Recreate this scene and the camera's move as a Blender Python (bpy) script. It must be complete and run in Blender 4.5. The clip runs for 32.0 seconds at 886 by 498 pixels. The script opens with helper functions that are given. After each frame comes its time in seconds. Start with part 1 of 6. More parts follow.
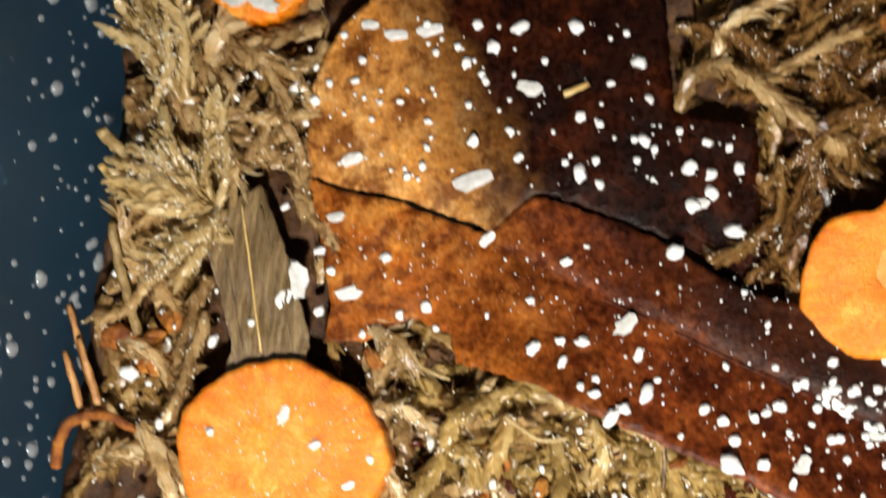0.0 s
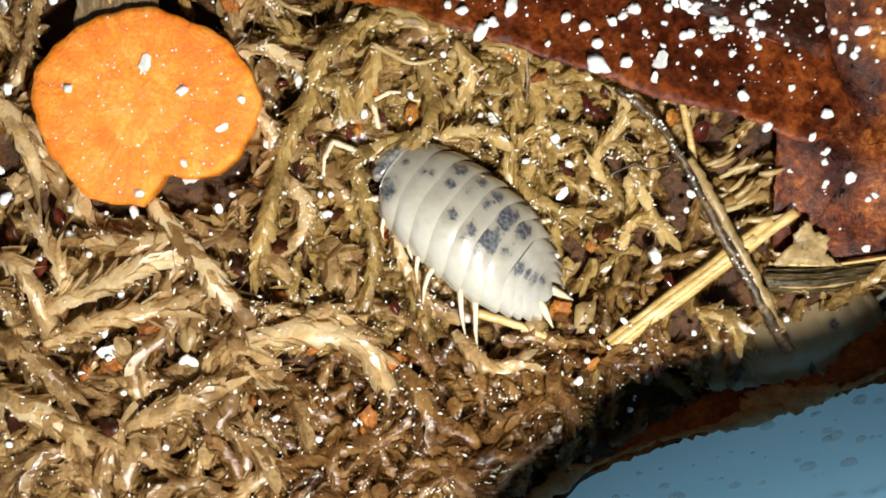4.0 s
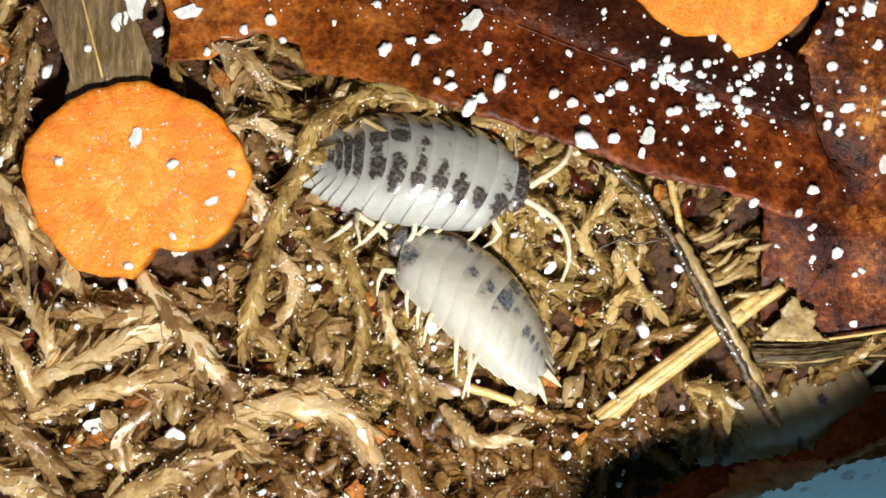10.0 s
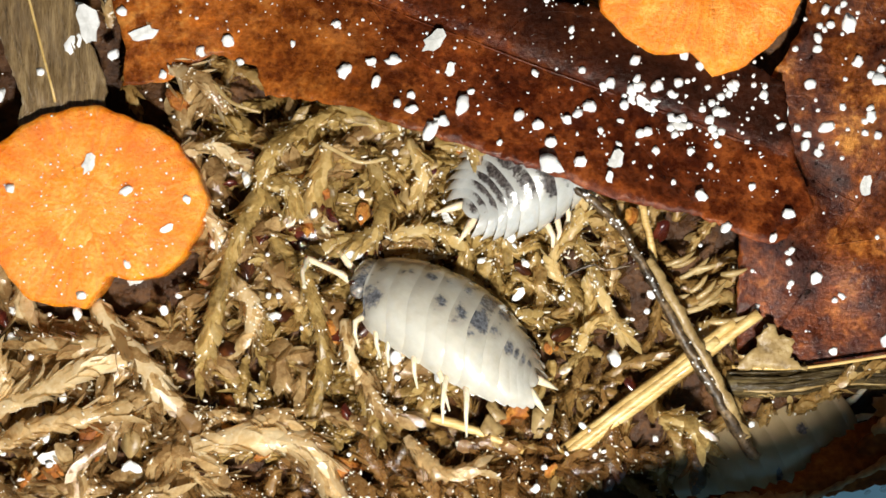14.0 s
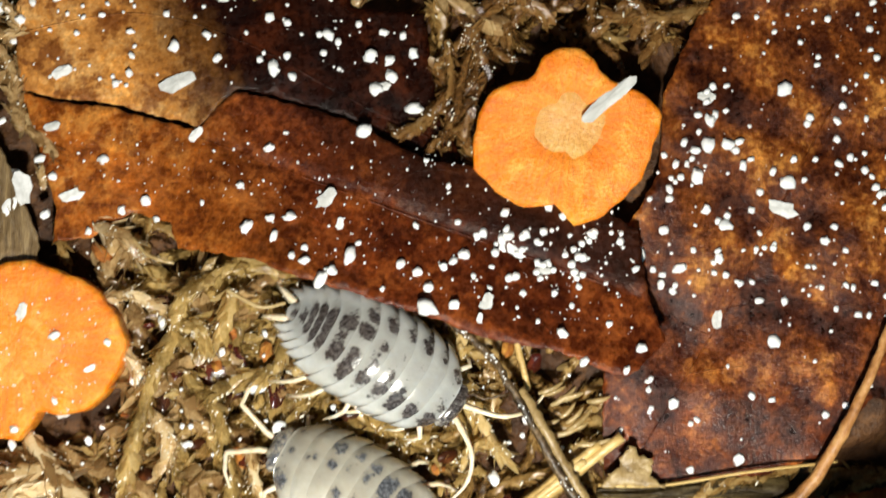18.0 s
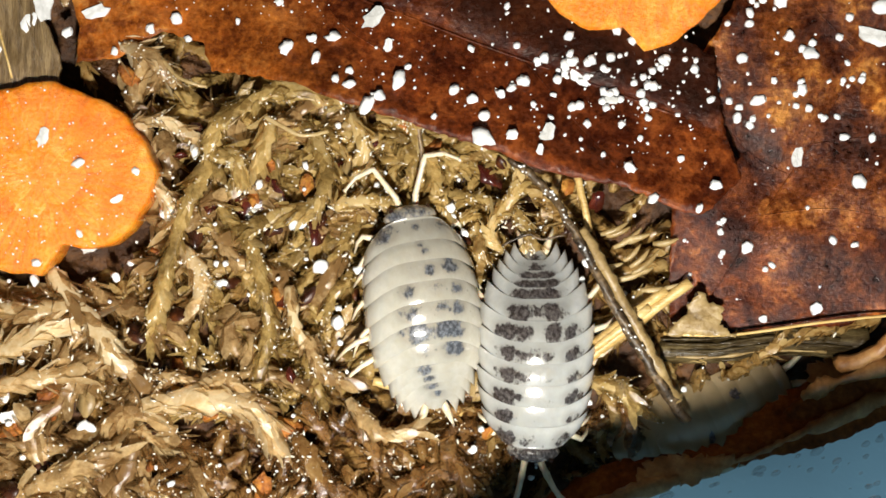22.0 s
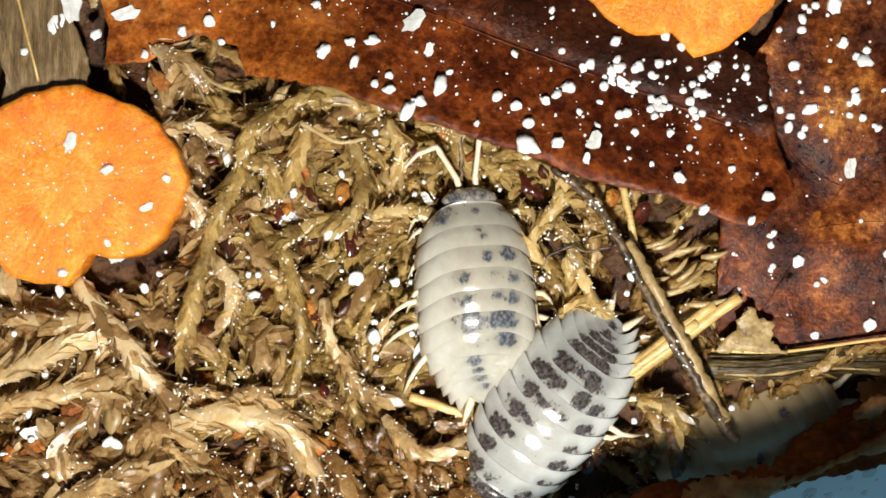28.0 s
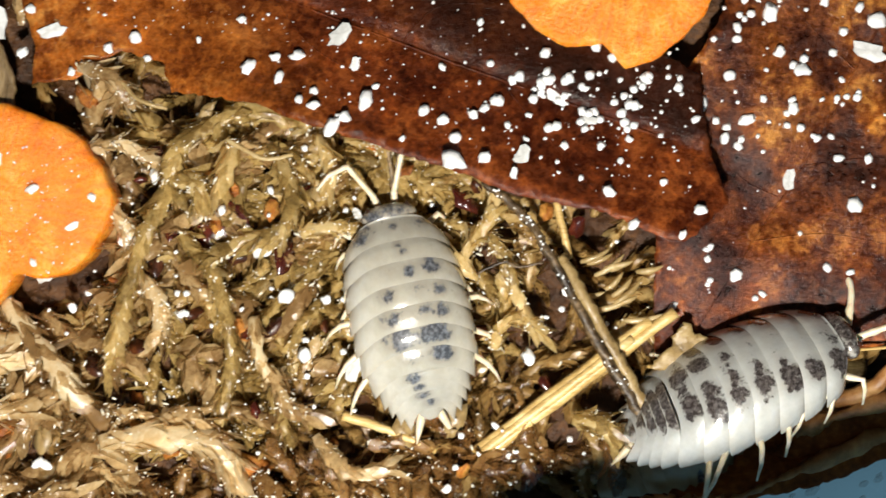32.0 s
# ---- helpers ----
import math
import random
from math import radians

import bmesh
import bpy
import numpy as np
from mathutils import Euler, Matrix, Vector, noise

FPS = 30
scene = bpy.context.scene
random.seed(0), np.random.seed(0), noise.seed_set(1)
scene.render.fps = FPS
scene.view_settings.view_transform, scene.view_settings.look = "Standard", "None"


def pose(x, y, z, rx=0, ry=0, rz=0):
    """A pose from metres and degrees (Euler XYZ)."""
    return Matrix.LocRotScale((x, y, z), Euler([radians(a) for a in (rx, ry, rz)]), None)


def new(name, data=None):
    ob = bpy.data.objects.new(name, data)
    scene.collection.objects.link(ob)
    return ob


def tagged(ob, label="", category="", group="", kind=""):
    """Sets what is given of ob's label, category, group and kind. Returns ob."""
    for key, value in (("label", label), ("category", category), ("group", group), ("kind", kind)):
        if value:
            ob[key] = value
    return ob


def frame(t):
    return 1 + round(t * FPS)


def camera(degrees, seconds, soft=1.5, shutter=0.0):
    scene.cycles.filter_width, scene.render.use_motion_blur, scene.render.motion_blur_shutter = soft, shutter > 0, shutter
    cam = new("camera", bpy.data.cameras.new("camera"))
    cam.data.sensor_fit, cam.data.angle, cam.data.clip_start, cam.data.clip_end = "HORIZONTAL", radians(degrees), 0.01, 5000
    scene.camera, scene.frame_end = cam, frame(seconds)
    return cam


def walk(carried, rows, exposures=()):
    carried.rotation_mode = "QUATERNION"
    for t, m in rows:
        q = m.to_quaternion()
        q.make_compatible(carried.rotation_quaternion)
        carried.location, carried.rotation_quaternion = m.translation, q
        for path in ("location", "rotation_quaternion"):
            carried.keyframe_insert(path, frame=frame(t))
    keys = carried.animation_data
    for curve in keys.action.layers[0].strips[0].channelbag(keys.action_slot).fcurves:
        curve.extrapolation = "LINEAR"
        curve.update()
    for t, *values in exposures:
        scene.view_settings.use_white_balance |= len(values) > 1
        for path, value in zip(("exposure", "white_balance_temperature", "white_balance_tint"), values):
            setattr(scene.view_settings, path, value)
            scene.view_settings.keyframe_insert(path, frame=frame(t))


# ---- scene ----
from mathutils.geometry import delaunay_2d_cdt

# ---- camera and path: a phone held above an open tub ----
MM = 0.001
cam = camera(36.0, 32.0, soft=1.6, shutter=0.5)
# seconds; place in millimetres; tilt, lean and turn in degrees
PATH = [
    (0, 14.69, 13.91, 111.49, 8.76, 10.95, 5.86),
    (0.5, 15.82, 8.19, 106.85, 7.59, 10.10, 5.89),
    (1, 17.18, 5.80, 103.20, 5.96, 9.45, 5.77),
    (1.5, 13.99, 8.05, 99.77, 2.13, 7.37, 4.80),
    (2, 8.95, 5.50, 93.44, 1.16, 4.24, 3.75),
    (2.5, 3.87, -1.05, 93.76, 2.56, 2.13, 2.58),
    (3, 3.93, -3.42, 100.61, 2.25, 1.42, 1.45),
    (3.5, 2.53, -1.83, 108.25, 0.37, -0.14, 0.37),
    (4, 0.22, 0.49, 113.35, -0.78, -1.95, -0.25),
    (4.5, -0.95, 2.03, 116.20, -0.47, -2.82, -0.46),
    (6.5, -1.45, 0.25, 117.59, 1.43, -2.84, -0.43),
    (7, -1.19, 0.50, 117.02, 1.52, -2.69, -0.30),
    (7.5, -1.70, 0.50, 116.04, 1.64, -2.86, -0.17),
    (8, -1.79, -0.41, 115.11, 2.19, -2.68, -0.12),
    (8.5, -1.15, -0.12, 114.54, 2.08, -2.37, -0.06),
    (9, 0.01, 0.01, 113.69, 2.09, -1.92, -0.03),
    (9.5, 1.33, 0.65, 113.51, 1.95, -1.64, -0.01),
    (10, 0.55, 1.11, 113.62, 1.99, -2.27, 0.00),
    (10.5, 1.97, 1.38, 114.43, 2.09, -1.68, -0.01),
    (11, 1.98, 1.06, 114.61, 2.54, -1.71, -0.02),
    (11.5, 1.75, 1.90, 114.80, 2.27, -1.83, -0.01),
    (12, 2.24, 1.62, 114.37, 2.48, -1.52, -0.04),
    (12.5, 2.95, 1.69, 113.91, 2.42, -1.17, 0.01),
    (13, 3.51, 2.90, 113.14, 1.79, -0.98, -0.02),
    (13.5, 4.48, 3.77, 112.00, 1.49, -0.99, -0.11),
    (14, 6.15, 3.61, 110.46, 1.88, -0.96, -0.19),
    (14.5, 7.10, 5.54, 109.89, 1.68, -1.27, -0.28),
    (15, 11.85, 10.48, 112.79, 3.43, -1.35, -0.52),
    (15.4, 15.60, 16.22, 115.24, 5.89, -1.81, -0.82),
    (17.5, 18.03, 12.05, 119.43, 6.50, -0.63, -1.16),
    (18, 18.09, 7.85, 124.44, 5.22, 0.22, -0.93),
    (18.5, 18.03, 7.11, 125.66, 4.17, 0.45, -0.84),
    (19, 18.48, 6.34, 125.27, 3.36, 0.94, -0.67),
    (19.5, 18.75, 6.00, 124.41, 2.63, 1.27, -0.55),
    (20, 18.96, 5.12, 123.17, 2.34, 1.59, -0.44),
    (20.5, 18.40, 4.02, 121.33, 2.16, 1.58, -0.29),
    (21, 18.32, 2.47, 117.98, 1.89, 1.72, -0.18),
    (21.5, 17.49, 2.87, 115.49, 1.04, 1.71, -0.12),
    (22, 15.47, 3.71, 114.47, 0.49, 1.23, -0.07),
    (22.5, 15.15, 2.89, 113.90, 1.03, 1.48, 0.05),
    (23, 13.77, 2.46, 113.97, 1.50, 1.15, 0.15),
    (23.5, 12.78, 3.67, 114.33, 1.09, 1.11, 0.20),
    (24, 11.17, 3.76, 114.17, 1.22, 0.95, 0.25),
    (24.5, 10.46, 3.08, 113.96, 1.60, 1.15, 0.33),
    (25, 10.80, 2.94, 113.05, 1.64, 1.51, 0.42),
    (25.5, 11.23, 2.75, 112.31, 1.62, 1.57, 0.42),
    (26, 11.96, 2.47, 111.68, 1.69, 1.64, 0.44),
    (26.5, 12.42, 2.50, 111.19, 1.56, 1.45, 0.35),
    (28.5, 11.59, 3.57, 110.53, 1.13, 1.01, 0.27),
    (29, 12.23, 3.04, 111.06, 1.57, 1.22, 0.30),
    (29.5, 12.58, 3.37, 111.35, 1.50, 1.35, 0.32),
    (30, 12.15, 2.09, 110.90, 2.23, 1.06, 0.29),
    (30.5, 12.74, 3.18, 110.81, 1.62, 1.26, 0.26),
    (31, 13.32, 3.54, 110.21, 1.39, 1.41, 0.22),
    (31.5, 15.76, 3.80, 109.41, 1.26, 2.02, 0.09),
    (32, 20.25, 4.88, 108.65, 1.09, 2.61, -0.19),
]
walk(cam, [(t, pose(x * MM, y * MM, z * MM, rx, ry, rz)) for t, x, y, z, rx, ry, rz in PATH],
     exposures=[(0.0, 0.16, 6750, 8), (1.0, -0.18, 6650, 8), (2.0, -0.38, 6500, 10), (3.4, 0.0, 6450, 7), (4.5, 0.0, 6400, 7), (7.0, 0.0, 6350, 7), (8.0, 0.0, 6000, 6), (9.0, 0.0, 6350, 7), (14.4, 0.0, 6500, 7), (15.2, 0.0, 5900, 7),
                (17.6, -0.02, 6300, 4), (18.3, 0.0, 6700, 4), (20.0, 0.0, 6600, 7), (32.0, 0.0, 6550, 7)])

# ---- light: the phone's small white lamp beside the lens, and a dim room ----
flash = new("flash", bpy.data.lights.new("flash", "POINT"))
flash.data.energy = 1.12
flash.data.shadow_soft_size = 0.0045
flash.data.color = (1.0, 0.95, 0.88)
flash.location = (18 * MM, -46 * MM, 106 * MM)
world = bpy.data.worlds.new("room")
world.use_nodes = True
scene.world = world
world.node_tree.nodes["Background"].inputs[0].default_value = (0.95, 0.95, 1.0, 1)
world.node_tree.nodes["Background"].inputs[1].default_value = 0.03


# ---- materials ----
def ramp(nt, fac, stops):
    r = nt.nodes.new("ShaderNodeValToRGB")
    els = r.color_ramp.elements
    while len(els) < len(stops):
        els.new(0.5)
    for e, (at, c) in zip(els, stops):
        e.position, e.color = at, (*c, 1)
    nt.links.new(fac, r.inputs[0])
    return r.outputs[0]


def noise_node(nt, vec, size, detail=4.0, rough=0.6):
    """size: the width of a blotch in millimetres."""
    n = nt.nodes.new("ShaderNodeTexNoise")
    n.inputs["Scale"].default_value = 1000.0 / size
    n.inputs["Detail"].default_value = detail
    n.inputs["Roughness"].default_value = rough
    nt.links.new(vec, n.inputs["Vector"])
    return n.outputs["Fac"]


def blend(nt, fac, a, b, kind="MIX"):
    m = nt.nodes.new("ShaderNodeMix")
    m.data_type, m.blend_type = "RGBA", kind
    for socket, v in ((m.inputs[0], fac), (m.inputs[6], a), (m.inputs[7], b)):
        if isinstance(v, (int, float)):
            socket.default_value = v
        elif isinstance(v, tuple):
            socket.default_value = (*v, 1)
        else:
            nt.links.new(v, socket)
    return m.outputs[2]


def maths(nt, op, a, b=0.0):
    m = nt.nodes.new("ShaderNodeMath")
    m.operation = op
    for socket, v in ((m.inputs[0], a), (m.inputs[1], b)):
        if isinstance(v, (int, float)):
            socket.default_value = v
        else:
            nt.links.new(v, socket)
    return m.outputs[0]


def material(name, stops, size=3.0, fine=0.5, rough=(0.3, 0.6), bump=0.3, bump_size=0.4, sss=0.0, sss_mm=0.8,
             island=0.0, per_object=0.0, coat=0.0, stretch=None, spec=0.5, freckle=0.0, bump_mm=0.1, gloss=0.06):
    """A surface with broad blotches (size) and fine grain (fine), in millimetres."""
    m = bpy.data.materials.new(name)
    m.use_nodes = True
    nt = m.node_tree
    b = nt.nodes["Principled BSDF"]
    tc = nt.nodes.new("ShaderNodeTexCoord")
    vec = tc.outputs["Object"]
    if stretch:
        mp = nt.nodes.new("ShaderNodeMapping")
        mp.inputs["Scale"].default_value = stretch
        nt.links.new(vec, mp.inputs["Vector"])
        vec = mp.outputs[0]
    broad, grain = noise_node(nt, vec, size), noise_node(nt, vec, fine, 3.0)
    fac = maths(nt, "ADD", maths(nt, "MULTIPLY", broad, 0.65), maths(nt, "MULTIPLY", grain, 0.35))
    if island:
        g = nt.nodes.new("ShaderNodeNewGeometry")
        fac = maths(nt, "ADD", fac, maths(nt, "MULTIPLY", maths(nt, "SUBTRACT", g.outputs["Random Per Island"], 0.5), island))
    if per_object:
        o = nt.nodes.new("ShaderNodeObjectInfo")
        fac = maths(nt, "ADD", fac, maths(nt, "MULTIPLY", maths(nt, "SUBTRACT", o.outputs["Random"], 0.5), per_object))
    colour = ramp(nt, fac, stops)
    if freckle:
        dark = 1 - freckle
        f = ramp(nt, noise_node(nt, vec, 2.6, 5.0, 0.7), [(0.34, (1.5, 1.45, 1.2)), (0.44, (1.08, 1.05, 1.0)), (0.51, (1, 1, 1)), (0.58, (dark, 0.8 * dark, 0.75 * dark))])
        g = ramp(nt, noise_node(nt, vec, 0.42, 4.0, 0.7), [(0.36, (1.35, 1.3, 1.1)), (0.46, (1, 1, 1)), (0.54, (1, 1, 1)), (0.63, (0.78, 0.72, 0.7))])
        f = blend(nt, 1.0, f, g, "MULTIPLY")
        colour = blend(nt, 1.0, colour, f, "MULTIPLY")
    nt.links.new(colour, b.inputs["Base Color"])
    r = nt.nodes.new("ShaderNodeMapRange")
    r.inputs["From Min"].default_value, r.inputs["From Max"].default_value = 0.3, 0.7
    r.inputs["To Min"].default_value, r.inputs["To Max"].default_value = rough
    nt.links.new(grain, r.inputs["Value"])
    nt.links.new(r.outputs[0], b.inputs["Roughness"])
    b.inputs["Specular IOR Level"].default_value = spec
    if bump:
        bp = nt.nodes.new("ShaderNodeBump")
        bp.inputs["Strength"].default_value = bump
        bp.inputs["Distance"].default_value = bump_mm * MM
        nt.links.new(noise_node(nt, vec, bump_size, 5.0, 0.65), bp.inputs["Height"])
        nt.links.new(bp.outputs[0], b.inputs["Normal"])
        nt.links.new(bp.outputs[0], b.inputs["Coat Normal"])
    if sss:
        b.inputs["Subsurface Weight"].default_value = sss
        b.inputs["Subsurface Scale"].default_value = sss_mm * MM
        b.inputs["Subsurface Radius"].default_value = (1.0, 0.6, 0.35)
    if coat:
        b.inputs["Coat Weight"].default_value = coat
        b.inputs["Coat Roughness"].default_value = gloss
        b.inputs["Coat IOR"].default_value = 1.6 if gloss > 0.1 else 1.5
    return m


def stops(*colours, spread=0.36):
    n = len(colours)
    return [(0.5 + spread * (k / (n - 1) - 0.5), c) for k, c in enumerate(colours)]


SOIL = material("soil", stops((0.016, 0.006, 0.002), (0.06, 0.024, 0.008), (0.15, 0.065, 0.02)), 2.5, 0.5, (0.3, 0.7), 1.0, 0.8, spec=0.35, bump_mm=0.4)
MOSS = material("wet dead moss", stops((0.09, 0.042, 0.012), (0.42, 0.25, 0.08), (0.71, 0.51, 0.215)), 6, 0.5, (0.12, 0.35), 0.5, 0.4,
                island=0.2, coat=1.0, bump_mm=0.14, gloss=0.14)
MOSS_PALE = material("pale dead moss", stops((0.33, 0.19, 0.075), (0.75, 0.53, 0.255), (0.94, 0.79, 0.51)), 4, 0.4, (0.1, 0.3), 0.6, 0.5,
                     island=0.16, per_object=0.3, coat=1.0, bump_mm=0.12, gloss=0.14)
MOSS_TUFT = material("straw pale moss", stops((0.45, 0.31, 0.125), (0.72, 0.54, 0.26), (0.88, 0.74, 0.44)), 4, 0.5, (0.1, 0.3), 0.6, 0.5, per_object=0.15, coat=0.8, gloss=0.18)
MOSS_OLIVE = material("olive dead moss", stops((0.25, 0.155, 0.047), (0.66, 0.465, 0.17), (0.9, 0.71, 0.36)), 4, 0.4, (0.1, 0.3), 0.6, 0.5,
                      island=0.16, per_object=0.3, coat=1.0, bump_mm=0.12, gloss=0.14)
MOSS_BROWN = material("brown rotted moss", stops((0.065, 0.026, 0.008), (0.28, 0.135, 0.041), (0.5, 0.3, 0.105)), 5, 0.5, (0.12, 0.35), 0.6, 0.4,
                      island=0.16, per_object=0.15, coat=1.0, bump_mm=0.14, gloss=0.14)
LEAF_DARK = material("dark wet leaf", stops((0.01, 0.004, 0.002), (0.035, 0.011, 0.005), (0.1, 0.03, 0.012)), 5, 0.8, (0.15, 0.45), 0.5, 0.5, coat=0.4)
LEAF_FOLD = material("red brown curled leaf", stops((0.012, 0.004, 0.002), (0.05, 0.014, 0.005), (0.16, 0.05, 0.014)), 4, 0.6, (0.25, 0.5), 0.6, 0.5, coat=0.15, gloss=0.25, spec=0.15)
LEAF_ROT = material("rotted brown curled leaf", stops((0.06, 0.013, 0.003), (0.24, 0.06, 0.011), (0.5, 0.17, 0.035)), 5, 0.6, (0.4, 0.6), 0.8, 0.5, spec=0.08, bump_mm=0.2)
CARROT = material("carrot flesh", stops((0.91, 0.185, 0.002), (0.97, 0.268, 0.006), (0.99, 0.43, 0.06), spread=0.34), 2.6, 0.3, (0.2, 0.4), 1.0, 0.3, sss=0.3, sss_mm=1.2, bump_mm=0.2, coat=0.65, gloss=0.22, spec=0.3)
CARROT_CORE = material("carrot core", stops((0.93, 0.22, 0.003), (0.98, 0.33, 0.016), (1.0, 0.53, 0.12), spread=0.32), 2.2, 0.35, (0.2, 0.4), 0.9, 0.28, sss=0.35, sss_mm=1.2, coat=0.65, bump_mm=0.18, gloss=0.22, spec=0.3)
CARROT_PALE = material("pale carrot core", stops((0.58, 0.25, 0.035), (0.7, 0.36, 0.08), (0.8, 0.48, 0.16)), 2.2, 0.35, (0.08, 0.36), 0.9, 0.28, sss=0.4, sss_mm=1.2, coat=0.5, bump_mm=0.15)
BARK = material("grey brown bark strip", stops((0.06, 0.036, 0.015), (0.2, 0.127, 0.055), (0.44, 0.31, 0.15)), 2.0, 0.3, (0.2, 0.45), 1.0, 0.5, stretch=(4.5, 0.35, 1), bump_mm=0.25, coat=0.7, gloss=0.2)
STRAW = material("yellow straw", stops((0.3, 0.17, 0.05), (0.6, 0.4, 0.14), (0.75, 0.58, 0.28)), 3, 0.4, (0.2, 0.5), 0.4, 0.4, stretch=(0.3, 2.5, 2.5), coat=0.2)
TWIG = material("dark twig", stops((0.016, 0.01, 0.006), (0.075, 0.046, 0.022), (0.26, 0.17, 0.085), spread=0.26), 2, 0.4, (0.2, 0.55), 0.9, 0.5)
STEM = material("olive brown stem", stops((0.012, 0.008, 0.004), (0.045, 0.03, 0.012), (0.15, 0.11, 0.045)), 2, 0.4, (0.15, 0.4), 0.8, 0.5, stretch=(0.4, 2, 2), coat=0.08, spec=0.2)
TWIG_TAN = material("tan twig", stops((0.12, 0.075, 0.03), (0.3, 0.2, 0.08), (0.45, 0.33, 0.15)), 2, 0.4, (0.2, 0.5), 0.7, 0.5)
RIND = material("tan bark rim", stops((0.15, 0.055, 0.017), (0.4, 0.18, 0.055), (0.6, 0.34, 0.13)), 2.5, 0.5, (0.3, 0.6), 0.8, 0.5)
GRAIN = material("white mineral grain", stops((0.72, 0.74, 0.75), (0.85, 0.86, 0.86), (0.92, 0.92, 0.92)), 0.8, 0.2, (0.4, 0.8), 0.3, 0.2, per_object=0.3)
FLAKE = material("grey white flake", stops((0.5, 0.5, 0.48), (0.66, 0.66, 0.65), (0.82, 0.82, 0.82)), 0.9, 0.25, (0.4, 0.8), 0.4, 0.3, per_object=0.3)
CRUMB = material("rust crumb", stops((0.14, 0.03, 0.006), (0.42, 0.14, 0.018), (0.62, 0.3, 0.05)), 1.5, 0.3, (0.3, 0.7), 1.0, 0.45, per_object=0.2, bump_mm=0.4)
TUB = material("blue plastic", stops((0.006, 0.018, 0.032), (0.012, 0.034, 0.058), (0.022, 0.058, 0.095)), 9, 1.5, (0.12, 0.3), 1.0, 1.6, coat=1.0, bump_mm=0.5, stretch=(1, 1, 0.3), gloss=0.2)
WATER = material("water drop", stops((0.6, 0.66, 0.7), (0.72, 0.77, 0.8), (0.85, 0.88, 0.9)), 2, 1, (0.1, 0.2), 0.0, coat=1.0, spec=1.0, gloss=0.12)


def radial_streaks(m, strength=0.2):
    """Fibres that run out from the middle of a cut root slice."""
    nt = m.node_tree
    b = nt.nodes["Principled BSDF"]
    tc, sp, go = nt.nodes.new("ShaderNodeTexCoord"), nt.nodes.new("ShaderNodeSeparateXYZ"), nt.nodes.new("ShaderNodeCombineXYZ")
    nt.links.new(tc.outputs["Object"], sp.inputs[0])
    angle = maths(nt, "ARCTAN2", sp.outputs[1], sp.outputs[0])
    far = maths(nt, "SQRT", maths(nt, "ADD", maths(nt, "MULTIPLY", sp.outputs[0], sp.outputs[0]), maths(nt, "MULTIPLY", sp.outputs[1], sp.outputs[1])))
    nt.links.new(maths(nt, "MULTIPLY", angle, 9 * MM), go.inputs[0])
    nt.links.new(maths(nt, "MULTIPLY", far, 0.22), go.inputs[1])
    lines = ramp(nt, noise_node(nt, go.outputs[0], 0.6, 3.0), [(0.3, (1 - strength, 1 - 1.6 * strength, 1 - 1.6 * strength)), (0.5, (1, 1, 1)), (0.72, (1.05, 1.0 + strength, 1.0 + 2 * strength))])
    nt.links.new(blend(nt, 1.0, b.inputs["Base Color"].links[0].from_socket, lines, "MULTIPLY"), b.inputs["Base Color"])


for cut_face in (CARROT, CARROT_CORE, CARROT_PALE):
    radial_streaks(cut_face)


def let_light_through(m, share, colour):
    """Thin plastic that glows where it is lit from behind."""
    nt = m.node_tree
    out, b = nt.nodes["Material Output"], nt.nodes["Principled BSDF"]
    t = nt.nodes.new("ShaderNodeBsdfTranslucent")
    t.inputs[0].default_value = (*colour, 1)
    x = nt.nodes.new("ShaderNodeMixShader")
    x.inputs[0].default_value = share
    nt.links.new(b.outputs[0], x.inputs[1])
    nt.links.new(t.outputs[0], x.inputs[2])
    nt.links.new(x.outputs[0], out.inputs[0])


let_light_through(TUB, 0.8, (0.55, 0.82, 1.0))


def make_clear(m, share):
    nt = m.node_tree
    t, x = nt.nodes.new("ShaderNodeBsdfTransparent"), nt.nodes.new("ShaderNodeMixShader")
    x.inputs[0].default_value = share
    nt.links.new(nt.nodes["Principled BSDF"].outputs[0], x.inputs[1])
    nt.links.new(t.outputs[0], x.inputs[2])
    nt.links.new(x.outputs[0], nt.nodes["Material Output"].inputs[0])


make_clear(WATER, 0.72)


def soaked(m, through_it, clear):
    """Thin, soaked, jelly-like plant tissue: part of the light is passed on in its own colour, part goes straight through."""
    nt = m.node_tree
    b = nt.nodes["Principled BSDF"]
    t, x = nt.nodes.new("ShaderNodeBsdfTranslucent"), nt.nodes.new("ShaderNodeMixShader")
    nt.links.new(b.inputs["Base Color"].links[0].from_socket, t.inputs[0])
    x.inputs[0].default_value = through_it
    nt.links.new(b.outputs[0], x.inputs[1])
    nt.links.new(t.outputs[0], x.inputs[2])
    c, y = nt.nodes.new("ShaderNodeBsdfTransparent"), nt.nodes.new("ShaderNodeMixShader")
    c.inputs[0].default_value = (1.0, 0.95, 0.8, 1)
    y.inputs[0].default_value = clear
    nt.links.new(x.outputs[0], y.inputs[1])
    nt.links.new(c.outputs[0], y.inputs[2])
    nt.links.new(y.outputs[0], nt.nodes["Material Output"].inputs[0])


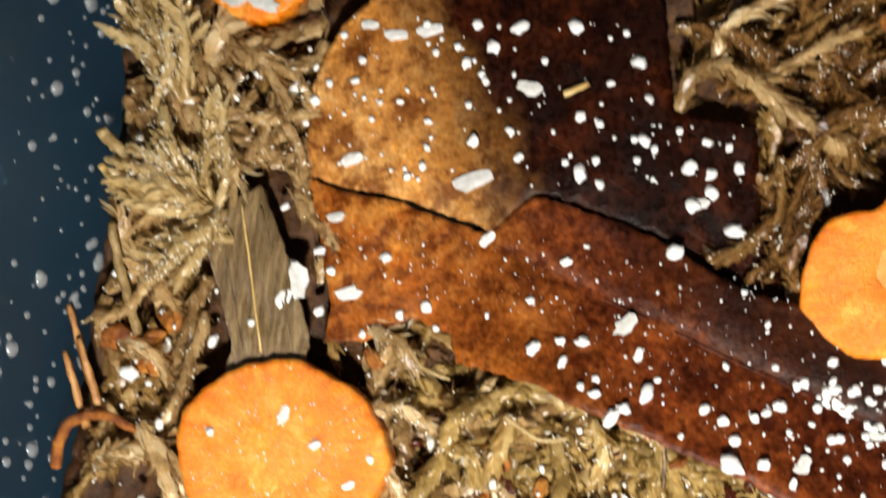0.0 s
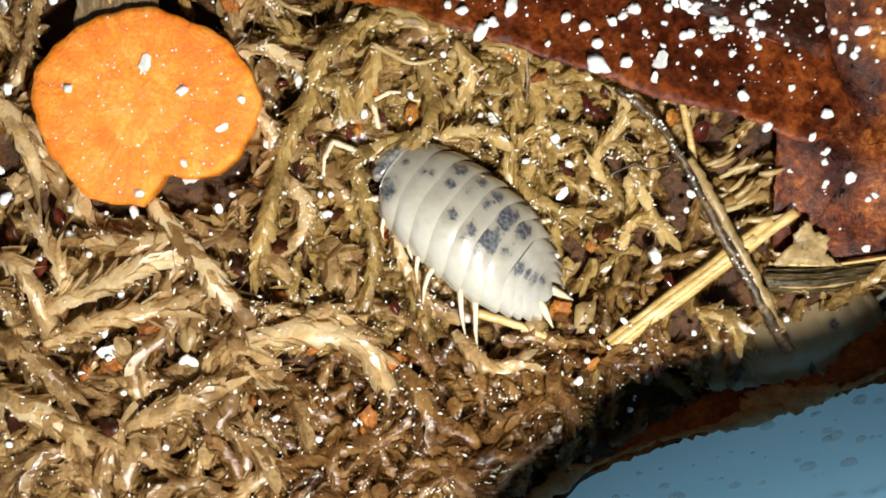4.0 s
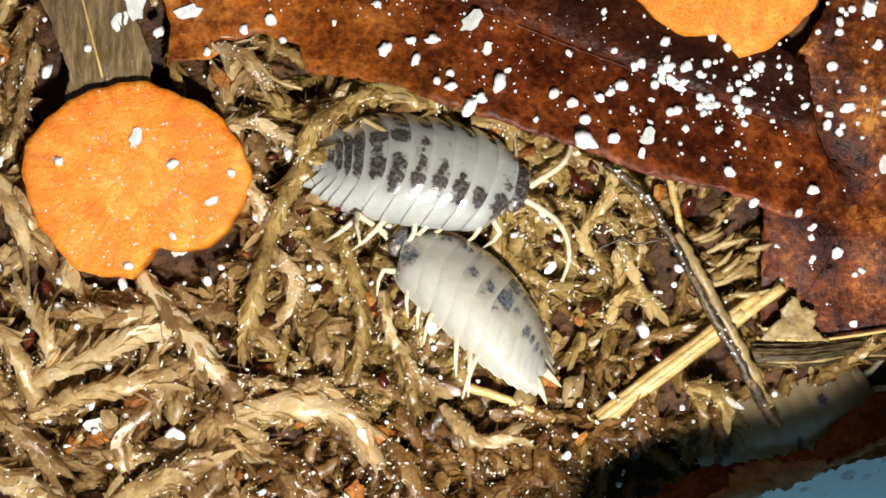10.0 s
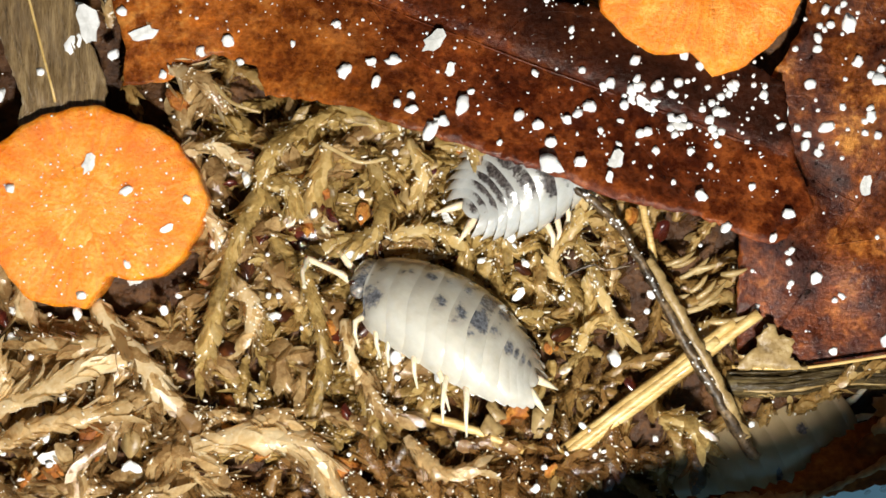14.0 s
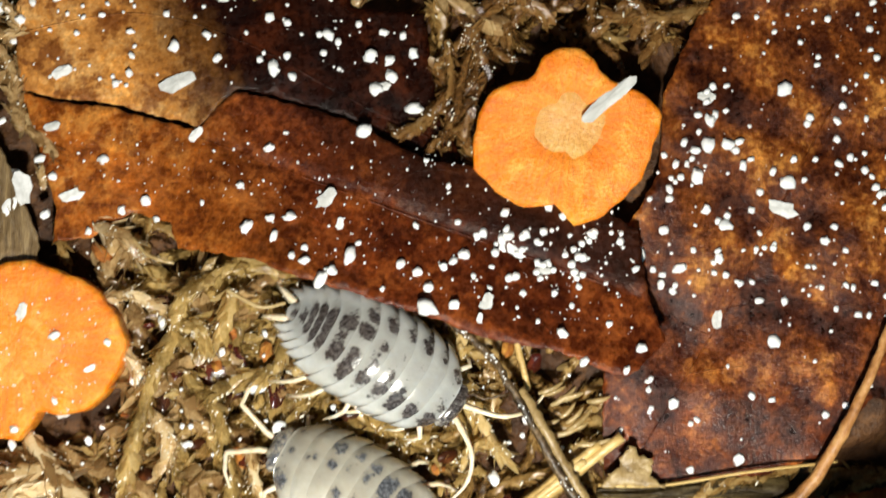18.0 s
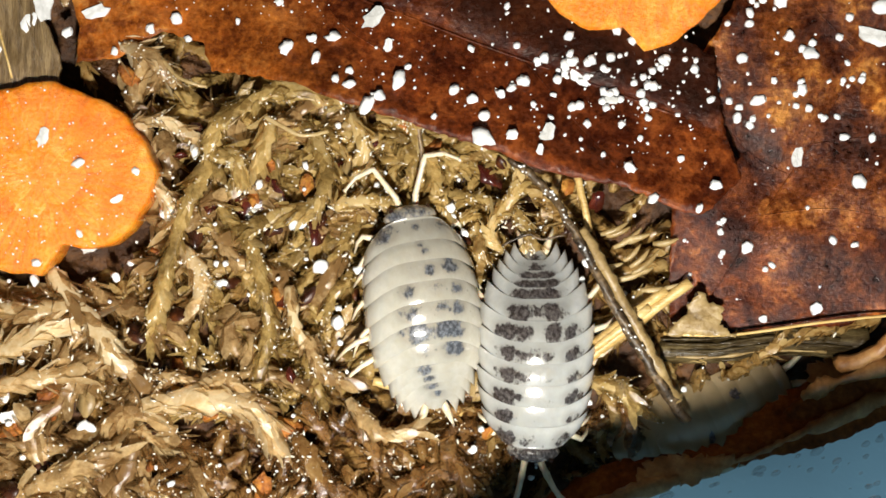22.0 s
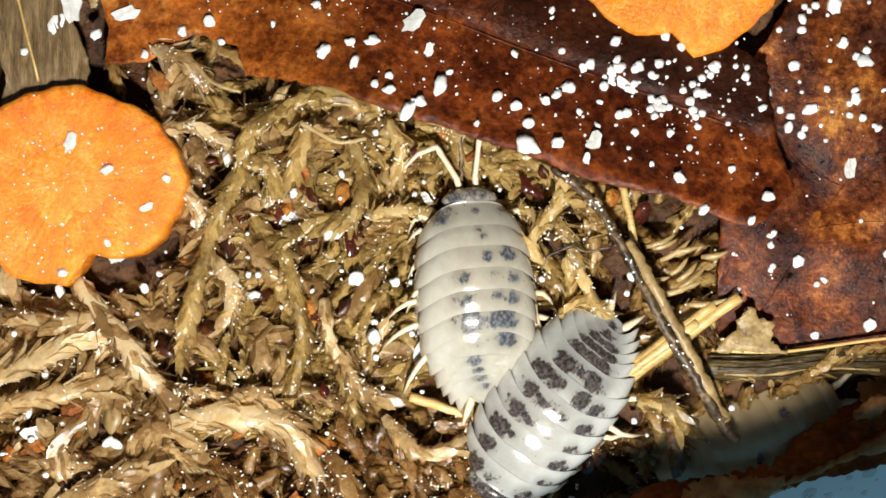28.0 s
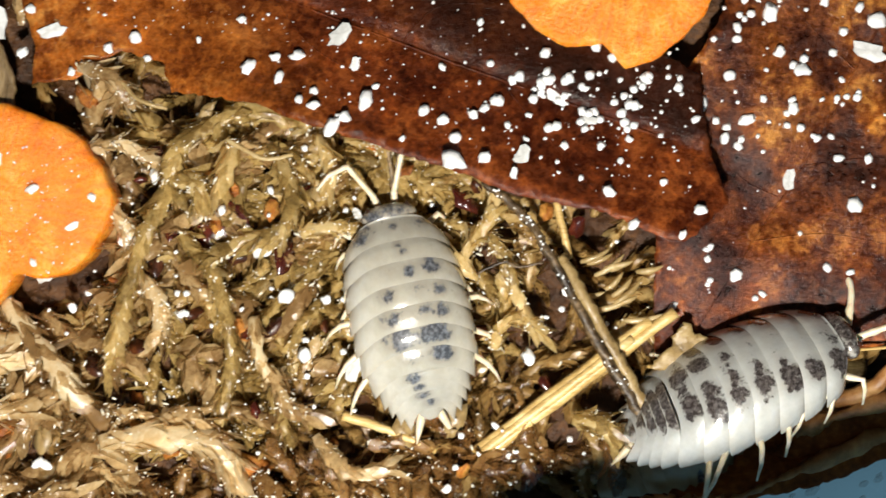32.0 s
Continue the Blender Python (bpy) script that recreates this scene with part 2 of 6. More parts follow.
for wet in (MOSS, MOSS_PALE, MOSS_TUFT, MOSS_OLIVE, MOSS_BROWN):
    soaked(wet, 0.34, 0.27)
# opaque cream colour: the sparkle of wet moss is painted into the beads
GLINT_BEAD = material("pale glint bead", stops((0.6, 0.53, 0.38), (0.8, 0.75, 0.62), (0.92, 0.9, 0.84)), 1, 0.3, (0.2, 0.35), 0.0, coat=1.0, spec=0.8, gloss=0.3)
SCRAP = material("dark red wet leaf", stops((0.02, 0.004, 0.003), (0.06, 0.01, 0.006), (0.14, 0.025, 0.01)), 3, 0.6, (0.08, 0.3), 0.4, 0.5, coat=0.8)
CHITIN_LIMB = material("cream limb", stops((0.62, 0.5, 0.32), (0.75, 0.64, 0.46), (0.82, 0.74, 0.6)), 1.0, 0.3, (0.2, 0.45), 0.1, 0.3, sss=0.3, sss_mm=0.5)


def chitin(name, pale, warm, dark, soft=(0.5, 0.68)):
    """Milky plates with ragged dark blotches, laid where the mesh attribute "pigment" is high."""
    m = bpy.data.materials.new(name)
    m.use_nodes = True
    nt = m.node_tree
    b = nt.nodes["Principled BSDF"]
    tc = nt.nodes.new("ShaderNodeTexCoord")
    at = nt.nodes.new("ShaderNodeAttribute")
    at.attribute_name = "pigment"
    vec = tc.outputs["Object"]
    base = ramp(nt, noise_node(nt, vec, 3.0), [(0.35, warm), (0.65, pale)])
    ragged = maths(nt, "ADD", at.outputs["Fac"], maths(nt, "MULTIPLY", maths(nt, "SUBTRACT", noise_node(nt, vec, 0.95, 3.0, 0.65), 0.5), 2.1))
    grey = tuple(0.42 * v for v in warm)
    base = blend(nt, maths(nt, "MINIMUM", maths(nt, "MULTIPLY", at.outputs["Fac"], 0.9), 0.5), base, grey)
    veil = nt.nodes.new("ShaderNodeAttribute")
    veil.attribute_name = "veil"
    base = blend(nt, maths(nt, "MULTIPLY", veil.outputs["Fac"], maths(nt, "MULTIPLY", noise_node(nt, vec, 2.5), 0.75)), base, tuple(0.55 * v for v in pale))
    spots = ramp(nt, ragged, [(soft[0], (0, 0, 0)), (soft[1], (1, 1, 1))])
    inner = ramp(nt, noise_node(nt, vec, 0.3, 2.0), [(0.4, dark), (0.75, tuple(v * 3 + 0.05 for v in dark))])
    nt.links.new(blend(nt, spots, base, inner), b.inputs["Base Color"])
    b.inputs["Roughness"].default_value = 0.24
    b.inputs["Subsurface Weight"].default_value = 0.5
    b.inputs["Subsurface Scale"].default_value = 0.7 * MM
    b.inputs["Subsurface Radius"].default_value = (0.8, 0.62, 0.45)
    b.inputs["Coat Weight"].default_value = 1.0
    b.inputs["Coat Roughness"].default_value = 0.16
    bp = nt.nodes.new("ShaderNodeBump")
    bp.inputs["Strength"].default_value, bp.inputs["Distance"].default_value = 0.35, 0.16 * MM
    nt.links.new(noise_node(nt, vec, 1.1, 4.0), bp.inputs["Height"])
    nt.links.new(bp.outputs[0], b.inputs["Coat Normal"])
    nt.links.new(bp.outputs[0], b.inputs["Normal"])
    return m


CHITIN_A = chitin("cream chitin", (0.64, 0.585, 0.49), (0.49, 0.43, 0.34), (0.06, 0.062, 0.07), (0.5, 0.86))
CHITIN_B = chitin("white grey chitin", (0.63, 0.61, 0.565), (0.46, 0.44, 0.4), (0.032, 0.025, 0.023), (0.52, 0.78))
CHITIN_C = chitin("dull grey chitin", (0.58, 0.42, 0.24), (0.44, 0.31, 0.165), (0.05, 0.04, 0.04))


# ---- mesh helpers, all in millimetres ----
def mesh_of(name, verts, faces, mat, smooth=True):
    me = bpy.data.meshes.new(name)
    me.from_pydata((np.asarray(verts, float) * MM).tolist(), [], [tuple(f) for f in faces])
    me.materials.append(mat)
    if smooth:
        me.polygons.foreach_set("use_smooth", [True] * len(me.polygons))
    me.update()
    return me


def part(name, me, parent=None, label="", at=None):
    ob = new(name, me)
    if parent is not None:
        ob.parent = parent
    if at is not None:
        ob.matrix_basis = at
    if label:
        tagged(ob, label)
    return ob


def mm(x, y, z, rx=0, ry=0, rz=0):
    return pose(x * MM, y * MM, z * MM, rx, ry, rz)


def smoothstep(a, b, x):
    u = min(1.0, max(0.0, (x - a) / (b - a)))
    return u * u * (3 - 2 * u)


def fbm(x, y, size, seed=0.0):
    return noise.noise(Vector((x / size, y / size, seed))) + 0.5 * noise.noise(Vector((2.1 * x / size, 2.1 * y / size, seed + 7)))


def tube(points, radii, sides=8, rough=0.0, seed=1, cap=True):
    """A round limb along the points, with a radius at each."""
    rnd = random.Random(seed)
    pts = [Vector(p) for p in points]
    verts, faces = [], []
    up = Vector((0.13, 0.21, 0.97))
    for k, p in enumerate(pts):
        d = (pts[min(k + 1, len(pts) - 1)] - pts[max(k - 1, 0)]).normalized()
        a = d.cross(up)
        if a.length < 0.05:
            a = d.cross(Vector((1, 0, 0)))
        a.normalize()
        b = a.cross(d)
        for s in range(sides):
            w = 2 * math.pi * s / sides
            r = radii[k] * (1 + rough * rnd.uniform(-1, 1))
            verts.append(p + r * (math.cos(w) * a + math.sin(w) * b))
    for k in range(len(pts) - 1):
        for s in range(sides):
            i, j = k * sides + s, k * sides + (s + 1) % sides
            faces.append((i, j, j + sides, i + sides))
    if cap:
        faces.append(tuple(range(sides - 1, -1, -1)))
        n = (len(pts) - 1) * sides
        faces.append(tuple(range(n, n + sides)))
    return verts, faces


def spline(points, n):
    """n points on a smooth curve through the given ones."""
    pts = [Vector(p) for p in points]
    out = []
    for k in range(n):
        u = k / (n - 1) * (len(pts) - 1)
        i = min(int(u), len(pts) - 2)
        f = u - i
        p0, p1, p2, p3 = pts[max(i - 1, 0)], pts[i], pts[i + 1], pts[min(i + 2, len(pts) - 1)]
        out.append(0.5 * (2 * p1 + (p2 - p0) * f + (2 * p0 - 5 * p1 + 4 * p2 - p3) * f * f + (3 * p1 - p0 - 3 * p2 + p3) * f ** 3))
    return out


def joined(pieces):
    verts, faces = [], []
    for v, f in pieces:
        n = len(verts)
        verts.extend(v)
        faces.extend(tuple(i + n for i in face) for face in f)
    return verts, faces


def ragged(outline, step, amount, seed):
    """The outline cut into short steps with an uneven edge."""
    rnd = random.Random(seed)
    out = []
    for k, p in enumerate(outline):
        a, b = Vector(p), Vector(outline[(k + 1) % len(outline)])
        n = max(1, int((b - a).length / step))
        for s in range(n):
            q = a.lerp(b, s / n)
            out.append((q.x + rnd.uniform(-amount, amount), q.y + rnd.uniform(-amount, amount)))
    return out


def inside(poly, x, y):
    hit = False
    for k in range(len(poly)):
        (x1, y1), (x2, y2) = poly[k - 1], poly[k]
        if (y1 > y) != (y2 > y) and x < (x2 - x1) * (y - y1) / (y2 - y1) + x1:
            hit = not hit
    return hit


def sheet(outline, height, thick, step=0.8, edge=0.5, amount=0.12, seed=1):
    """A thin leaf with the given outline, lying on height(x, y)."""
    rnd = random.Random(seed)
    rim = ragged(outline, edge, amount, seed)
    pts = list(rim)
    xs, ys = [p[0] for p in rim], [p[1] for p in rim]
    y = min(ys) + step / 2
    while y < max(ys):
        x = min(xs) + step / 2
        while x < max(xs):
            q = (x + rnd.uniform(-0.3, 0.3) * step, y + rnd.uniform(-0.3, 0.3) * step)
            if inside(rim, *q) and min((q[0] - a) ** 2 + (q[1] - b) ** 2 for a, b in rim) > (0.4 * edge) ** 2:
                pts.append(q)
            x += step
        y += step
    n = len(rim)
    v2, _, f2, *_ = delaunay_2d_cdt([Vector(p) for p in pts], [(k, (k + 1) % n) for k in range(n)], [], 1, 1e-6)
    top = [(p.x, p.y, height(p.x, p.y)) for p in v2]
    m = len(top)
    verts = top + [(x, y, z - thick) for x, y, z in top]
    faces, count = [], {}
    for f in f2:
        f = list(f)
        a, b, c = (v2[i] for i in f[:3])
        if (b - a).cross(c - a) < 0:
            f.reverse()
        faces.append(tuple(f))
        faces.append(tuple(i + m for i in reversed(f)))
        for k in range(len(f)):
            count[(f[k], f[(k + 1) % len(f)])] = 1
    for a, b in list(count):
        if (b, a) not in count:
            faces.append((b, a, a + m, b + m))
    return verts, faces


# ---- lie of the land ----
def moss_level(x, y):
    """How high the moss stands: sunk in the middle of the clearing."""
    hollow = math.exp(-((x - 17) ** 2 + (y - 1) ** 2) / 260.0)
    pit = smoothstep(0, 3.5, 0.35 * (x - 22) - (y + 10)) * smoothstep(14, 22, x)
    return -0.4 - 2.8 * hollow - 5.0 * pit + 0.5 * fbm(x, y, 7.0)


def leaf_level(x, y):
    """The large leaf: flat at the back, its long front edge curled up."""
    d = max(0.0, (x * 11.0 + (y - 19.0) * 34.0) / 35.7)
    curl = 3.8 * math.exp(-d / 6.0) * smoothstep(-10, 6, x)
    e = 0.358 * (x + 3.0) + 0.934 * (y - 29.1)
    fold = (0.12 * smoothstep(0, 2.5, e) - 0.3 * math.exp(-(e / 0.45) ** 2)) * smoothstep(-6, -2, x)
    return 0.8 + curl + fold + 0.25 * fbm(x, y, 9.0, 3.0) + 0.05 * fbm(x, y, 1.6, 5.0)


def upper_level(x, y):
    return 0.9 + 0.35 * fbm(x, y, 8.0, 11.0) + 0.05 * fbm(x, y, 1.5, 4.0) - 0.12 * max(0.0, x - 4)


def right_level(x, y):
    fold = 1.6 * math.exp(-((0.75 * (x - 43) - 0.66 * (y - 12)) / 2.2) ** 2)
    return -0.4 + 0.035 * (y - 10) + 0.5 * fbm(x, y, 8.0, 21.0) - 0.35 * fold + 0.09 * fbm(x, y, 1.4, 9.0)


# ---- tub and soil ----
RIM = [(-41, 52), (-40, 30), (-41, 8), (-42, -16), (-36, -40), (-12, -40), (6, -30), (16, -21.5), (42, -13.2), (64, -4.5), (74, 20), (72, 48), (52, 66), (12, 72), (-24, 68)]


def build_tub():
    loop = spline([(*p, 0) for p in RIM[-1:] + RIM + RIM[:2]], (len(RIM) + 2) * 10 + 1)[10:10 + len(RIM) * 10]
    n = len(loop)
    c = Vector((14, 22, 0))
    rows = [(-16.0, 0.98, 0), (-8.0, 1.0, 0), (0.0, 1.012, 0), (8.0, 1.03, 0), (20.0, 1.04, 0), (30.0, 1.05, 0), (31.5, 1.06, 0),
            (31.6, 1.09, 0), (30.0, 1.094, 0), (20.0, 1.065, 0), (0.0, 1.036, 0), (-17.5, 1.0, 0)]
    verts = [c + (p - c) * s + Vector((0, 0, z)) for z, s, _ in rows for p in loop]
    faces = []
    for k in range(len(rows) - 1):
        for i in range(n):
            j = (i + 1) % n
            faces.append((k * n + i, k * n + j, (k + 1) * n + j, (k + 1) * n + i))
    tub = tagged(new("tub"), "blue plastic tub with wet, beaded inner walls", "tub", kind="structure")
    part("wall", mesh_of("tub_wall", verts, faces, TUB), tub)
    base = [c + (p - c) * 0.99 + Vector((0, 0, z)) for z in (-16.2, -17.6) for p in loop]
    part("base", mesh_of("tub_base", base, [tuple(range(n)), tuple(range(2 * n - 1, n - 1, -1))] +
                         [(i, n + i, n + (i + 1) % n, (i + 1) % n) for i in range(n)], TUB), tub)
    # drops of condensation on the inner face
    rnd = random.Random(4)
    drops = []
    for _ in range(1900):
        i = rnd.randrange(n)
        z = rnd.uniform(-3, 30)
        p = loop[i].lerp(loop[(i + 1) % n], rnd.random())
        s = 1.012 + 0.0019 * z
        q = c + (p - c) * s
        q.z = z
        r = rnd.choice((0.15, 0.2, 0.25, 0.35, 0.5, 0.75))
        out = (c - q)
        out.z = 0
        out.normalize()
        up, side = Vector((0, 0, 1)), out.cross(Vector((0, 0, 1)))
        v, f = [], []
        for a, (rad, h) in enumerate(((1.0, -0.05), (0.9, 0.3), (0.55, 0.55), (0.15, 0.66))):
            for k in range(8):
                w = k * math.pi / 4
                v.append(q + r * (rad * (math.cos(w) * side + 1.15 * math.sin(w) * up) + h * out))
        for a in range(3):
            for k in range(8):
                j = (k + 1) % 8
                f.append((a * 8 + k, a * 8 + j, a * 8 + 8 + j, a * 8 + 8 + k))
        f.append(tuple(range(24, 32)))
        drops.append((v, f))
    tagged(new("water_drops", mesh_of("water_drops", *joined(drops), WATER)), "clear water drops beading on blue plastic", "drops", kind="stuff")


def build_ground():
    poly = [(14 + (x - 14) * 1.0, 22 + (y - 22) * 1.0) for x, y in RIM]
    v, f = sheet(poly, lambda x, y: moss_level(x, y) - 2.2 + 0.9 * fbm(x, y, 3.0, 2.0) + 0.5 * fbm(x, y, 1.4, 6.0), 6.0, 0.7, 1.2, 0.0, 3)
    tagged(new("ground", mesh_of("ground", v, f, SOIL)), "dark wet soil under dead moss", "soil", kind="structure")


build_tub()
build_ground()


# ---- leaves ----
def vein(points, height, r0, r1, seed=1):
    pts = [(p.x, p.y, height(p.x, p.y) + 0.02) for p in spline([(x, y, 0) for x, y in points], 24)]
    return tube(pts, [r0 + (r1 - r0) * k / 23 for k in range(24)], 6, 0.1, seed)


def build_leaves():
    crack = [(-20.8, 34.2), (-17.5, 33.4), (-12.5, 32.7), (-6.1, 30.9), (-4.6, 30.4), (-2.7, 32.5), (-1.0, 34.0), (1.7, 33.4), (3.5, 32.8),
             (6.3, 32.1), (10.1, 30.7), (13.3, 28.8), (16.9, 27.1), (19.5, 26.8)]
    low = crack + [(24, 26.5), (30, 24), (35.5, 20.5), (36.3, 14), (37.5, 10.4), (34, 7.3), (32.5, 7.6), (27.5, 9.7), (20.9, 11), (17.3, 12.6),
                   (12.3, 14.2), (9.2, 15.3), (5.1, 16.6), (3.1, 17.3), (1, 18.2), (-1, 18.7), (-6.2, 19.6), (-7.1, 22.1), (-10.5, 23), (-14.1, 20.8),
                   (-17.7, 20.5), (-17.6, 23.4), (-19, 29)]
    leaf = tagged(new("leaf"), "large torn wet brown dead leaf dusted with white grains", "leaf")
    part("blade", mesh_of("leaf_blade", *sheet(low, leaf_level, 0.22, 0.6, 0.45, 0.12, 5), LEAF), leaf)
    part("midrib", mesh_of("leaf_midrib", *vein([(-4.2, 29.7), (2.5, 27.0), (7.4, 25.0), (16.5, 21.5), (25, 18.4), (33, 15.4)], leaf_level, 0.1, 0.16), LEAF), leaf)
    for k, pts in enumerate(([(2, 27), (5, 23), (9, 20.5), (13, 18.5)], [(12, 23.1), (15, 26), (19, 26.3)], [(20, 20.0), (24, 15), (27, 11.5)], [(-4, 29.5), (-5, 25), (-3, 21.5)])):
        part("side_vein", mesh_of("leaf_side_vein", *vein(pts, leaf_level, 0.07, 0.03, k), LEAF), leaf)
    gap = [(x + 0.15, y + 0.35) for x, y in crack]
    up = [(-21, 34.5), (-21.1, 37.3), (-21.4, 42.2), (-20.5, 45.3), (-19.3, 47.9), (-17, 50.5), (-10, 56), (4, 57), (8.2, 51), (9.6, 41.9),
          (16.4, 41.3), (17.4, 32.6), (19.6, 27.6)] + gap[:0:-1]
    leaf = tagged(new("leaf"), "torn brown dead leaf, tan at one end, dark elsewhere", "leaf")
    part("blade", mesh_of("upper_blade", *sheet(up, upper_level, 0.22, 0.6, 0.45, 0.12, 8), UPPER), leaf)
    part("midrib", mesh_of("upper_midrib", *vein([(-20.5, 40), (-10, 41.5), (0, 38.5), (9, 33.5), (17, 29.5)], upper_level, 0.06, 0.12), UPPER), leaf)
    right = [(38.4, 33.2), (41.8, 40.5), (51, 49.5), (60, 56), (69, 46), (71, 20), (62, 4), (56.7, 5), (52, 0), (46.9, -1.8), (36.6, -2.2), (32.2, -1.4), (32.1, 3.5),
             (32.2, 7.8), (33, 12), (33.6, 16), (34.4, 20.3), (37.8, 26)]
    leaf = tagged(new("leaf"), "mottled brown and ochre dead leaf, shiny with moisture", "leaf")
    part("blade", mesh_of("right_blade", *sheet(right, right_level, 0.22, 0.65, 0.45, 0.12, 13), LEAF_MOTTLED), leaf)
    part("midrib", mesh_of("right_midrib", *vein([(35.5, 0.5), (40, 7.5), (44, 13.5), (48, 21), (54, 32)], right_level, 0.05, 0.1), LEAF_MOTTLED), leaf)
    for k, pts in enumerate(([(40, 7.5), (46, 8), (53, 6.5)], [(44, 13.5), (50, 14), (58, 13)], [(48, 21), (44, 25), (41, 31)], [(42, 11), (38.5, 13), (36.5, 17)])):
        part("side_vein", mesh_of("right_side_vein", *vein(pts, right_level, 0.07, 0.03, k), LEAF_MOTTLED), leaf)


def two_tone(name, a, b, x0, x1, way=(1.0, 0.5), coat=0.2):
    """A leaf that turns from one tone to another along a way over it."""
    m = material(name, a, 5, 0.6, (0.16, 0.42), 0.7, 0.3, coat=coat, freckle=0.5, bump_mm=0.14, gloss=0.2, spec=0.1)
    nt = m.node_tree
    bsdf = nt.nodes["Principled BSDF"]
    mix = bsdf.inputs["Base Color"].links[0].from_node
    first = mix.inputs[6].links[0].from_socket
    other = ramp(nt, mix.inputs[6].links[0].from_node.inputs[0].links[0].from_socket, b)
    tc = nt.nodes.new("ShaderNodeTexCoord")
    sp = nt.nodes.new("ShaderNodeSeparateXYZ")
    nt.links.new(tc.outputs["Object"], sp.inputs[0])
    r = nt.nodes.new("ShaderNodeMapRange")
    r.inputs["From Min"].default_value, r.inputs["From Max"].default_value = x0 * MM, x1 * MM
    along = maths(nt, "ADD", maths(nt, "MULTIPLY", sp.outputs[0], way[0]), maths(nt, "MULTIPLY", maths(nt, "SUBTRACT", noise_node(nt, tc.outputs["Object"], 5.0), 0.5), 12 * MM))
    nt.links.new(maths(nt, "SUBTRACT", along, maths(nt, "MULTIPLY", maths(nt, "SUBTRACT", sp.outputs[1], 0.037), -way[1])), r.inputs["Value"])
    nt.links.new(blend(nt, r.outputs[0], first, other), mix.inputs[6])
    return m


LEAF = two_tone("wet brown leaf", stops((0.13, 0.03, 0.005), (0.3, 0.085, 0.012), (0.48, 0.2, 0.042), spread=0.26), stops((0.026, 0.0055, 0.0018), (0.1, 0.0205, 0.0052), (0.24, 0.061, 0.013), spread=0.26), -15, -1)


def darken_past_line(m, way, line, start):
    """Blends the leaf to near-black on one side of a line over it, from the place `start` on."""
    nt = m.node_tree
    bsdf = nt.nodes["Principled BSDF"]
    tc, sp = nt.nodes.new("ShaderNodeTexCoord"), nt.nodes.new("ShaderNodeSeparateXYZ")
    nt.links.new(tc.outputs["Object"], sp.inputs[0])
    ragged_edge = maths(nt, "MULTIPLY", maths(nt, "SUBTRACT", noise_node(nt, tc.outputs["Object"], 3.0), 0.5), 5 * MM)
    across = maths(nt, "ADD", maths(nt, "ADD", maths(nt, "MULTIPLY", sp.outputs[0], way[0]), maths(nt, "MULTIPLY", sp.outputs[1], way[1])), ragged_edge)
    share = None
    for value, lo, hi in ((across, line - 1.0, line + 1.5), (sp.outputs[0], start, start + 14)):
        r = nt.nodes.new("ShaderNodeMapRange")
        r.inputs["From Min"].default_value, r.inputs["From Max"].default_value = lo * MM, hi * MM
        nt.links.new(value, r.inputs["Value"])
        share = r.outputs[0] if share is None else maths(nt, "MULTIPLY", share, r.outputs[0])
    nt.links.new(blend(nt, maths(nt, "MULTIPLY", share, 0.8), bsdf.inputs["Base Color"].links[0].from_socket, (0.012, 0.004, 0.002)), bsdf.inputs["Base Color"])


darken_past_line(LEAF, (0.351, 0.936), 26.0, 2.0)
UPPER = two_tone("tan to dark leaf", stops((0.24, 0.085, 0.017), (0.46, 0.2, 0.05), (0.66, 0.38, 0.14), spread=0.28), stops((0.006, 0.0012, 0.0006), (0.014, 0.0028, 0.001), (0.055, 0.011, 0.0026), spread=0.28), -11, -2, coat=0.12)
LEAF_MOTTLED = two_tone("dark to ochre leaf", stops((0.012, 0.003, 0.001), (0.05, 0.0105, 0.003), (0.12, 0.027, 0.006), (0.3, 0.09, 0.02), spread=0.28),
                        stops((0.017, 0.004, 0.0015), (0.058, 0.013, 0.0033), (0.165, 0.046, 0.009), (0.45, 0.19, 0.04), spread=0.29), -26, -10, (0.2, 1.0))
build_leaves()


